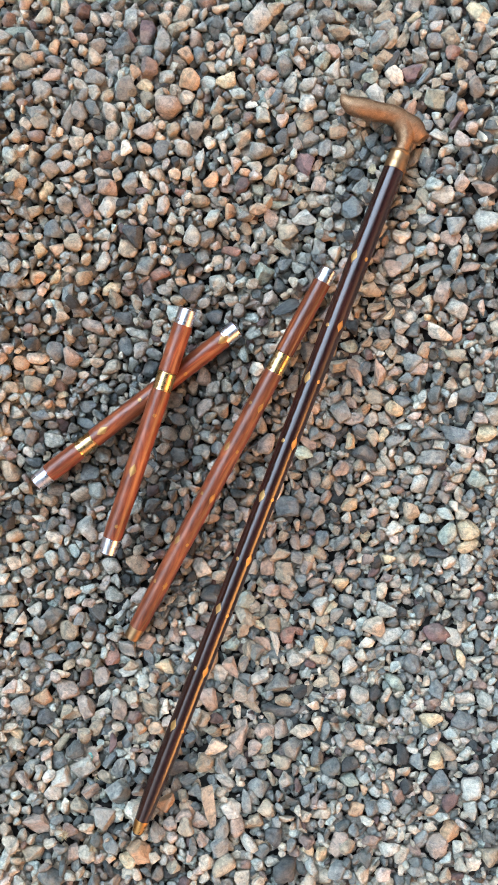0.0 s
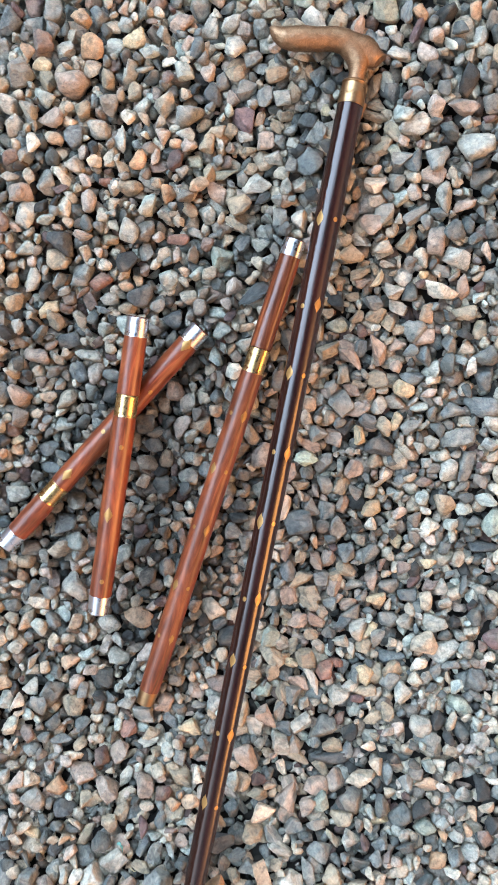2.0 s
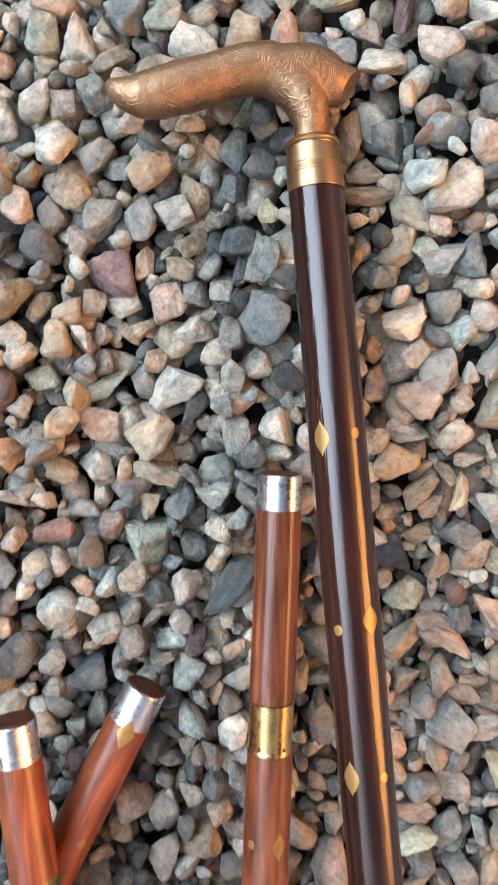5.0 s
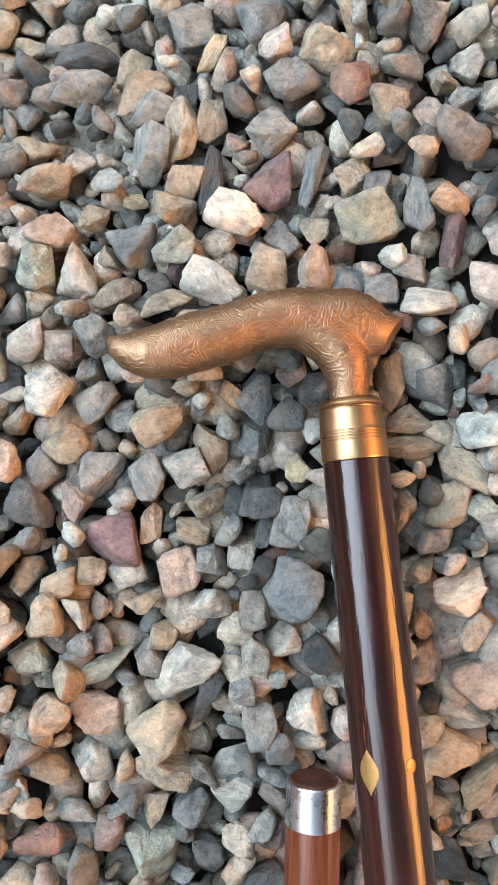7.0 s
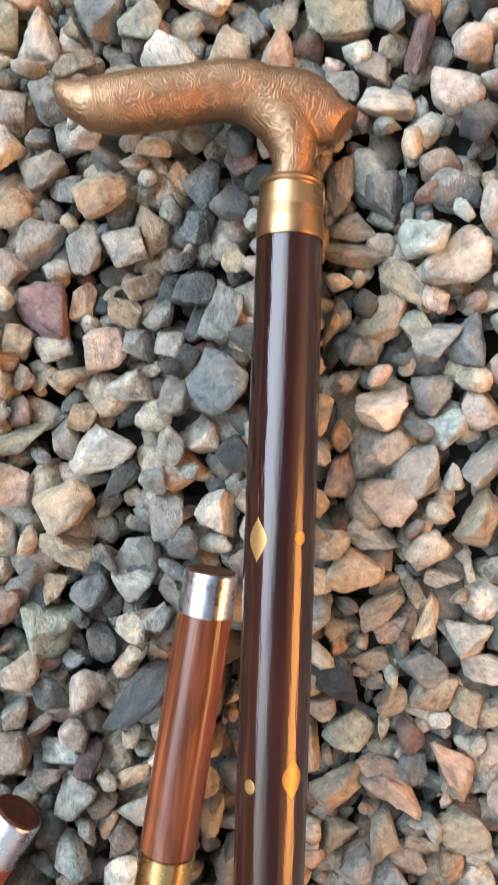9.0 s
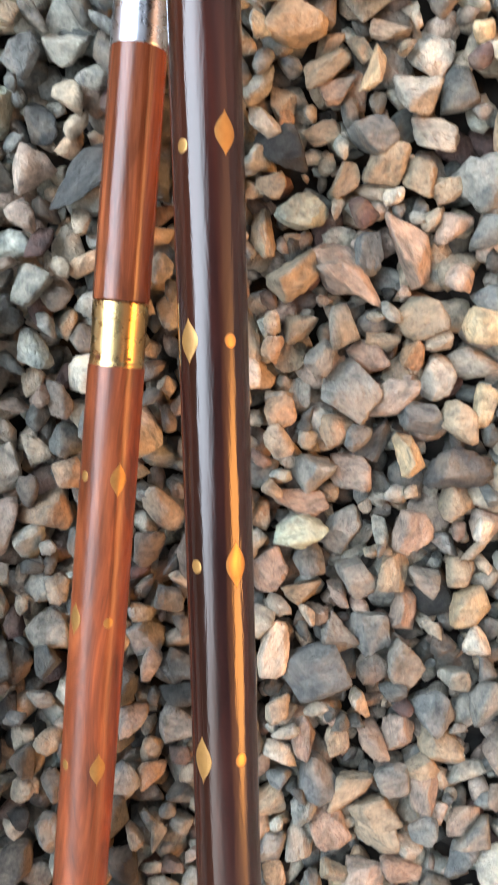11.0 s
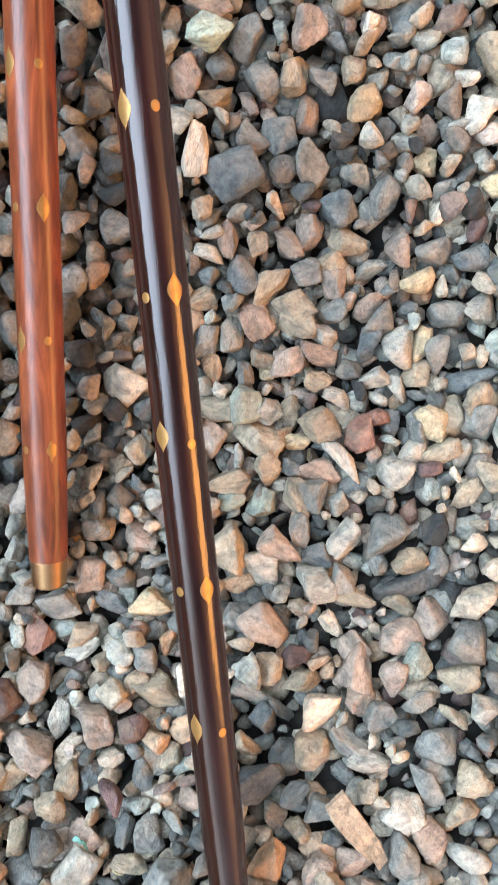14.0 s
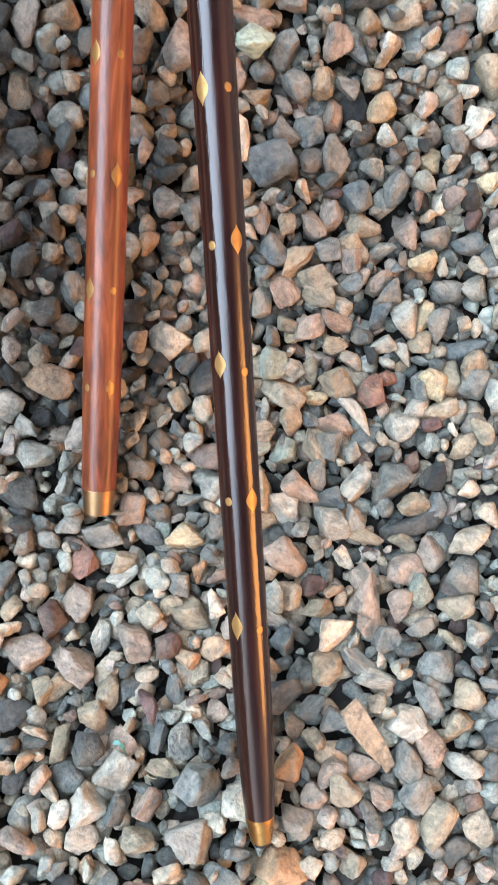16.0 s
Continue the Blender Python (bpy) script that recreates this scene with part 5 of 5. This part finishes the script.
stone(0.371, -0.031, 0.0245, 0.0191, 70, "blue")
stone(0.433, -0.013, 0.0243, 0.0161, 81, "tan")
stone(0.359, -0.053, 0.0284, 0.0182, -10, "blue")
stone(0.458, -0.075, 0.0235, 0.0155, -1, "pink")
stone(0.465, -0.098, 0.0351, 0.0193, 26, "cream")
stone(0.429, -0.098, 0.0356, 0.0258, -29, "blue")
stone(0.399, -0.098, 0.0277, 0.0217, 39, "blue")
stone(0.399, -0.128, 0.0470, 0.0204, 4, "grey")
stone(0.442, -0.121, 0.0296, 0.0171, -20, "pale")
stone(0.409, -0.163, 0.0376, 0.0169, 65, "grey")
stone(0.387, -0.167, 0.0286, 0.0200, 71, "pale")
stone(0.461, -0.159, 0.0266, 0.0224, 39, "green")
stone(0.459, -0.179, 0.0295, 0.0193, -58, "grey")
stone(0.377, -0.202, 0.0318, 0.0307, 60, "tan")
stone(0.425, -0.237, 0.0352, 0.0222, 71, "green")
stone(0.455, -0.230, 0.0316, 0.0280, 18, "cream")
stone(0.456, -0.253, 0.0328, 0.0172, 28, "cream")
stone(0.318, -0.240, 0.0175, 0.0153, 60, "cream")
stone(0.414, -0.265, 0.0423, 0.0179, -7, "slate")
stone(0.453, -0.281, 0.0358, 0.0190, 82, "pale")
stone(0.349, -0.268, 0.0183, 0.0133, -2, "cream")
stone(-0.150, -0.304, 0.0240, 0.0184, 8, "tan")
stone(-0.119, -0.317, 0.0215, 0.0185, 18, "pale")
stone(-0.020, -0.308, 0.0298, 0.0247, -13, "pale")
stone(-0.098, -0.379, 0.0292, 0.0141, -4, "blue")
stone(-0.074, -0.391, 0.0192, 0.0169, 49, "tan")
stone(-0.133, -0.383, 0.0257, 0.0211, 39, "grey")
stone(-0.078, -0.420, 0.0299, 0.0260, -4, "pink")
stone(-0.135, -0.431, 0.0264, 0.0241, 28, "grey")
stone(-0.078, -0.442, 0.0212, 0.0187, 17, "tan")
stone(-0.105, -0.446, 0.0278, 0.0185, 6, "slate")
stone(-0.121, -0.484, 0.0188, 0.0147, 60, "slate")
stone(-0.127, -0.509, 0.0254, 0.0191, -65, "pink")
stone(-0.112, -0.557, 0.0290, 0.0239, 16, "pink")
stone(-0.115, -0.586, 0.0288, 0.0180, 5, "tan")
stone(-0.070, -0.593, 0.0220, 0.0142, 79, "pink")
stone(-0.007, -0.610, 0.0201, 0.0166, -17, "cream")
stone(0.051, -0.628, 0.0218, 0.0185, 60, "tan")
stone(0.209, -0.366, 0.0221, 0.0197, 7, "red")
stone(0.437, -0.376, 0.0290, 0.0228, -13, "pale")
stone(0.401, -0.391, 0.0161, 0.0142, 38, "white")
stone(0.252, -0.432, 0.0225, 0.0196, -4, "tan")
stone(0.272, -0.426, 0.0210, 0.0166, 81, "tan")
stone(0.301, -0.445, 0.0275, 0.0261, -4, "pale")
stone(0.352, -0.433, 0.0377, 0.0208, -23, "green")
stone(0.451, -0.457, 0.0294, 0.0209, -23, "pale")
stone(0.402, -0.483, 0.0354, 0.0227, 6, "cream")
stone(0.441, -0.485, 0.0388, 0.0232, -4, "blue")
stone(0.236, -0.533, 0.0211, 0.0127, -25, "cream")
stone(0.280, -0.546, 0.0243, 0.0201, 16, "green")
stone(0.284, -0.581, 0.0234, 0.0200, 60, "orange")
stone(0.301, -0.562, 0.0171, 0.0124, -43, "orange")
stone(0.180, -0.603, 0.0256, 0.0252, -6, "slate")
stone(0.224, -0.628, 0.0216, 0.0193, -6, "cream")
stone(0.276, -0.622, 0.0238, 0.0229, 71, "tan")
stone(0.401, -0.555, 0.0363, 0.0339, -5, "blue")
stone(0.445, -0.564, 0.0303, 0.0273, 71, "pale")
stone(0.413, -0.521, 0.0287, 0.0262, -5, "tan")
stone(0.261, -0.621, 0.0327, 0.0196, 71, "pink")
stone(0.328, -0.634, 0.0293, 0.0224, 4, "pale")
stone(0.441, -0.660, 0.0220, 0.0175, 71, "white")
stone(0.464, -0.657, 0.0311, 0.0238, 82, "tan")
stone(0.186, -0.648, 0.0382, 0.0354, -7, "slate")
stone(0.123, 0.326, 0.0222, 0.0177, -2, "cream")
stone(0.054, 0.332, 0.0200, 0.0178, -2, "pale")
stone(0.034, 0.391, 0.0358, 0.0201, 88, "maroon")
stone(-0.116, -0.017, 0.0168, 0.0131, -2, "orange")
stone(-0.127, -0.005, 0.0209, 0.0186, -2, "orange")
stone(0.082, 0.081, 0.0278, 0.0232, -2, "slate")
stone(0.085, 0.097, 0.0148, 0.0148, -2, "orange")
stone(-0.080, -0.054, 0.0142, 0.0133, -2, "orange")
stone(0.378, -0.332, 0.0172, 0.0150, -2, "pink")
stone(0.358, -0.302, 0.0215, 0.0204, 88, "pale")
stone(0.392, -0.635, 0.0310, 0.0258, 88, "pink")
stone(0.237, -0.633, 0.0202, 0.0182, -2, "cream")
stone(0.376, -0.411, 0.0268, 0.0241, -2, "blue")

# room for the flat flake that lies on top
flake_at = footprint(np.array([0.026, 0.0085, 0.004]), turn3(radians(-80), 0, 0))
lay(flake_at, int((0.0958 - X0) / CELL), int((-0.5555 - Y0) / CELL), float(0.0115 - lie(0.0958, -0.5555) + 0.021), True)

scatter(5200, 9, 0.88, 0.07, 0.021)
LARGE = len(heap)
scatter(4600, 20, 0.84, 0.09, 0.0185, 0.80)
fill(1700, 80, 0.0015)
LOOSE = len(heap)
scatter(300, 12, 0.84, 0.20, 0.010, 0.50)

# the joined rest of the gravel
def join(stones, ball, name, shapes, sharp, material=None, label="grey and tan crushed gravel stones"):
    nv, nf = len(ball[0]), len(ball[1])
    forms = [chipped(ball[0], 100 + k, sharp) for k in range(shapes)]
    V = np.empty((len(stones) * nv, 3), np.float32)
    F = np.empty((len(stones) * nf, 3), np.int32)
    for n, (i, j, z, ax, rot) in enumerate(stones):
        x, y = X0 + (i + 0.5) * CELL, Y0 + (j + 0.5) * CELL
        V[n * nv:(n + 1) * nv] = (forms[int(rng.integers(shapes))] * (ax * 1.07)) @ rot.T + (x, y, z + FLOOR[i, j])
        F[n * nf:(n + 1) * nf] = ball[1] + n * nv
    me = bpy.data.meshes.new(name)
    me.vertices.add(len(V))
    me.vertices.foreach_set("co", V.ravel())
    me.loops.add(F.size)
    me.loops.foreach_set("vertex_index", F.ravel())
    me.polygons.add(len(F))
    me.polygons.foreach_set("loop_start", np.arange(0, F.size, 3, dtype=np.int32))
    me.update(calc_edges=True)
    me.materials.append(material or GRAVEL)
    me.shade_smooth()
    ob = new(name, me)
    ob.parent = GROUND
    return tagged(ob, label, kind="stuff")


tagged(GROUND, "loose grey and tan crushed gravel over a floor coloured dark as gap shade", "gravel", kind="structure")
join(heap[:BURIED], BALL1, "buried_gravel", 40, 14)
join(heap[LOOSE:], BALL1, "fine_gravel", 40, 14)
join(heap[BURIED:LARGE], BALL2, "loose_gravel", 90, 60)
join(heap[LARGE:LOOSE], BALL1, "small_gravel", 90, 40)

FORMS = []
for k in range(36):
    v = chipped(BALL3[0], 900 + k, 80) * 0.01
    me = bpy.data.meshes.new("stone")
    me.from_pydata([tuple(p) for p in v], [], [tuple(int(q) for q in f) for f in BALL3[1]])
    me.shade_smooth()
    FORMS.append(me)
def off_cane(x, y):  # distance to the line of the cane
    d = CANE_NECK - CANE_TIP
    return abs((x - CANE_TIP.x) * d.y - (y - CANE_TIP.y) * d.x) / d.length


apart = {t: [] for t in TONES}
for x, y, z, ax, rot, tone in SINGLES:
    i, j = int((x - X0) / CELL), int((y - Y0) / CELL)
    if off_cane(x, y) > 0.115:
        apart[tone].append((i, j, z, ax, rot))
        continue
    me = FORMS[int(rng.integers(len(FORMS)))]
    if not me.materials:
        me.materials.append(TONES[tone])
    ob = new("stone", me)
    ob.material_slots[0].link = "OBJECT"
    ob.material_slots[0].material = TONES[tone]
    ob.parent = GROUND
    ob.matrix_basis = Matrix.LocRotScale((x, y, z + float(FLOOR[i, j])), Matrix([list(map(float, r)) for r in rot]), Vector([float(a) * 109 for a in ax]))
for tone, stones in apart.items():
    if stones:
        join(stones, BALL2, "scattered_stones", 60, 60, rock("loose_" + tone, True, TINTS[tone]), tone + " crushed stones among the gravel")


def flake():
    """A flat broken flake of pale stone."""
    edge = [(-0.0265, 0.0068), (-0.0262, -0.0052), (-0.0195, -0.0062), (-0.0150, -0.0072), (0.0060, -0.0066), (0.0180, -0.0052), (0.0195, -0.0036), (0.0262, -0.0046), (0.0255, 0.0024), (0.0120, 0.0052), (-0.0060, 0.0062)]
    vs, fs = [], []
    for inset, h in ((1.0, 0.0), (1.0, 0.0036), (0.93, 0.0042)):
        vs += [(x * inset, 1.15 * y * inset, h + 0.0006 * math.sin(900 * x)) for x, y in edge]
    k = len(edge)
    for r in range(2):
        fs += [(r * k + a, r * k + (a + 1) % k, (r + 1) * k + (a + 1) % k, (r + 1) * k + a) for a in range(k)]
    fs += [tuple(reversed(range(k))), tuple(range(2 * k, 3 * k))]
    ob = link_mesh("stone_flake", vs, fs, rock("pale_flake", tone=(0.37, 0.285, 0.205)), GROUND, "flat pale tan stone flake")
    ob.matrix_basis = pose(0.0958, -0.5555, 0.0125, -8, -4, -80)


flake()

# floor out to the horizon, coloured near black under the stones as gap shade
n = 60
span_x = np.concatenate([[-60, -12, -3, -1], np.linspace(-0.35, 0.67, n), [1.4, 3, 12, 60]])
span_y = np.concatenate([[-60, -12, -3, -1.4], np.linspace(-0.88, 0.71, n), [1.3, 3, 12, 60]])
vv, ff = [], []
for x in span_x:
    for y in span_y:
        inside = -0.19 < x < 0.525 and -0.705 < y < 0.54
        vv.append((float(x), float(y), float(lie(x, y)) - (0.030 if inside else 0.006)))
ny = len(span_y)
for a in range(len(span_x) - 1):
    for b in range(ny - 1):
        ff.append((a * ny + b, (a + 1) * ny + b, (a + 1) * ny + b + 1, a * ny + b + 1))
GROUND.data.from_pydata(vv, [], ff)
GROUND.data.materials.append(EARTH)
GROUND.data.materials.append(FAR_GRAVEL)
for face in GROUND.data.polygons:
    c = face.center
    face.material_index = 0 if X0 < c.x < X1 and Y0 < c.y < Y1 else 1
GROUND.data.shade_smooth()


# plain unseen walls, added to block the low sky from the cane and stones
PLASTER, pnt, pb = mat_nodes("blocker_render")
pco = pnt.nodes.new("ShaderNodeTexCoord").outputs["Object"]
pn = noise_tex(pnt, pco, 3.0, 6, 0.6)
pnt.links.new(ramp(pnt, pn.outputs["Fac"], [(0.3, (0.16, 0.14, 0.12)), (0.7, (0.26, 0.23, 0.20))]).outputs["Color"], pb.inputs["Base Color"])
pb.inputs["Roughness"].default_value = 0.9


def sky_block_wall(name, x0, x1, y0, y1, top):
    vs = [(x, y, z) for z in (-0.1, top) for x, y in ((x0, y0), (x1, y0), (x1, y1), (x0, y1))]
    fs = [(3, 2, 1, 0), (4, 5, 6, 7), (0, 1, 5, 4), (1, 2, 6, 5), (2, 3, 7, 6), (3, 0, 4, 7)]
    ob = link_mesh(name, vs, fs, PLASTER, smooth=False)
    tagged(ob, "plain grey-brown wall added out of view to block the low sky", "wall", kind="structure")


sky_block_wall("block_west", -3.25, -3.0, -4.0, 4.0, 1.7)
sky_block_wall("block_east", 3.5, 3.75, -4.0, 4.0, 1.5)
sky_block_wall("block_north", -3.0, 3.5, 3.75, 4.0, 1.6)
sky_block_wall("block_south", -3.0, 3.5, -4.0, -3.75, 1.2)


# dry straw, weeds and a scrap of plastic among the stones
STRAW, snt, sb = mat_nodes("dry_straw")
sn = noise_tex(snt, snt.nodes.new("ShaderNodeTexCoord").outputs["Object"], 300, 3)
snt.links.new(ramp(snt, sn.outputs["Fac"], [(0.3, (0.42, 0.33, 0.16)), (0.7, (0.62, 0.52, 0.28))]).outputs["Color"], sb.inputs["Base Color"])
sb.inputs["Roughness"].default_value = 0.6


def straw(x, y, z, length, turn, bend):
    vs, fs = [], []
    steps = 9
    for k in range(steps):
        u = k / (steps - 1)
        w = 0.0006 * (1 - 0.7 * u)
        px, py, pz = length * (u - 0.5), bend * length * (u - 0.5) ** 2 * 4, 0.003 * math.sin(3.1 * u)
        for a in range(4):
            t = math.pi / 4 + a * math.pi / 2
            vs.append((px, py + w * math.cos(t), pz + 0.4 * w * math.sin(t)))
    for k in range(steps - 1):
        fs += [(4 * k + a, 4 * k + (a + 1) % 4, 4 * k + 4 + (a + 1) % 4, 4 * k + 4 + a) for a in range(4)]
    fs += [(3, 2, 1, 0), tuple(range(4 * steps - 4, 4 * steps))]
    ob = link_mesh("straw", vs, fs, STRAW)
    ob.matrix_world = pose(x, y, z, 0, 0, turn)
    tagged(ob, "short dry yellow blade of straw on the gravel", "straw")


def top_of(x, y):
    """Height of the stones at a place."""
    i, j = int((x - X0) / CELL), int((y - Y0) / CELL)
    return float(FLOOR[i, j] + H[i, j])


WEED, wnt, wb = mat_nodes("dry_weed")
wnz = noise_tex(wnt, wnt.nodes.new("ShaderNodeTexCoord").outputs["Object"], 250, 3)
wnt.links.new(ramp(wnt, wnz.outputs["Fac"], [(0.3, (0.16, 0.14, 0.08)), (0.7, (0.38, 0.33, 0.21))]).outputs["Color"], wb.inputs["Base Color"])
wb.inputs["Roughness"].default_value = 0.8


def weed(x, y, blades, size, label):
    root = new("dry_weed")
    root.matrix_world = pose(x, y, top_of(x, y) + 0.0005)
    tagged(root, label, "weed", "weeds in the gravel")
    for n in range(blades):
        vs, fs = [], []
        a, up, long = 2.4 * n + 0.3 * math.sin(7 * n), 0.15 + 1.1 * ((n * 37) % 10) / 10, size * (0.35 + 0.65 * ((n * 53) % 11) / 11)
        for k in range(6):
            u = k / 5
            r, h, w = long * u, 0.004 + long * up * u * (1.3 - u), 0.0011 * (1.05 - u)
            px, py = r * math.cos(a + 0.5 * u), r * math.sin(a + 0.5 * u)
            for s, t in ((1, 0), (0, 1), (-1, 0), (0, -1)):
                vs.append((px - s * w * math.sin(a), py + s * w * math.cos(a), h + 0.4 * w * t))
        for k in range(5):
            fs += [(4 * k + q, 4 * k + (q + 1) % 4, 4 * k + 4 + (q + 1) % 4, 4 * k + 4 + q) for q in range(4)]
        fs += [(3, 2, 1, 0), (20, 21, 22, 23)]
        link_mesh("blade", vs, fs, WEED, root)


weed(-0.0797, -0.5611, 30, 0.0095, "small withered grey-brown weed between the stones")
weed(-0.0468, -0.5856, 26, 0.0075, "tiny dry yellow-green sprout between the stones")
straw(-0.0403, -0.5223, top_of(-0.0403, -0.5223) - 0.0004, 0.0095, -36, 0.05)


def plastic_scrap(x, y):
    """A torn, curled strip."""
    m, nt, bsdf = mat_nodes("teal_plastic")
    fade = noise_tex(nt, nt.nodes.new("ShaderNodeTexCoord").outputs["Object"], 400, 3)
    nt.links.new(ramp(nt, fade.outputs["Fac"], [(0.3, (0.04, 0.15, 0.13)), (0.7, (0.10, 0.28, 0.24))]).outputs["Color"], bsdf.inputs["Base Color"])
    bsdf.inputs["Roughness"].default_value = 0.5
    vs, fs = [], []
    for k in range(9):
        u = k / 8
        w = 0.0019 * (0.55 + 0.45 * math.sin(2.6 * k)) * (1.15 - u) + 0.0005
        cx, cy, cz = 0.013 * (u - 0.5), 0.0016 * math.sin(4 * u), 0.0012 * math.sin(5 * u)
        for v, h in ((-1, 0.0), (1, 0.0006 * math.sin(7 * u)), (1, 0.0004 + 0.0006 * math.sin(7 * u)), (-1, 0.0004)):
            vs.append((cx, cy + v * w, cz + h))
    for k in range(8):
        fs += [(4 * k + q, 4 * k + (q + 1) % 4, 4 * k + 4 + (q + 1) % 4, 4 * k + 4 + q) for q in range(4)]
    fs += [(3, 2, 1, 0), (32, 33, 34, 35)]
    ob = link_mesh("plastic_scrap", vs, fs, m)
    ob.matrix_world = pose(x, y, top_of(x, y) - 0.0003, 0, 0, -75)
    tagged(ob, "small torn teal plastic scrap lying on the gravel", "plastic scrap")


plastic_scrap(-0.0490, -0.4920)
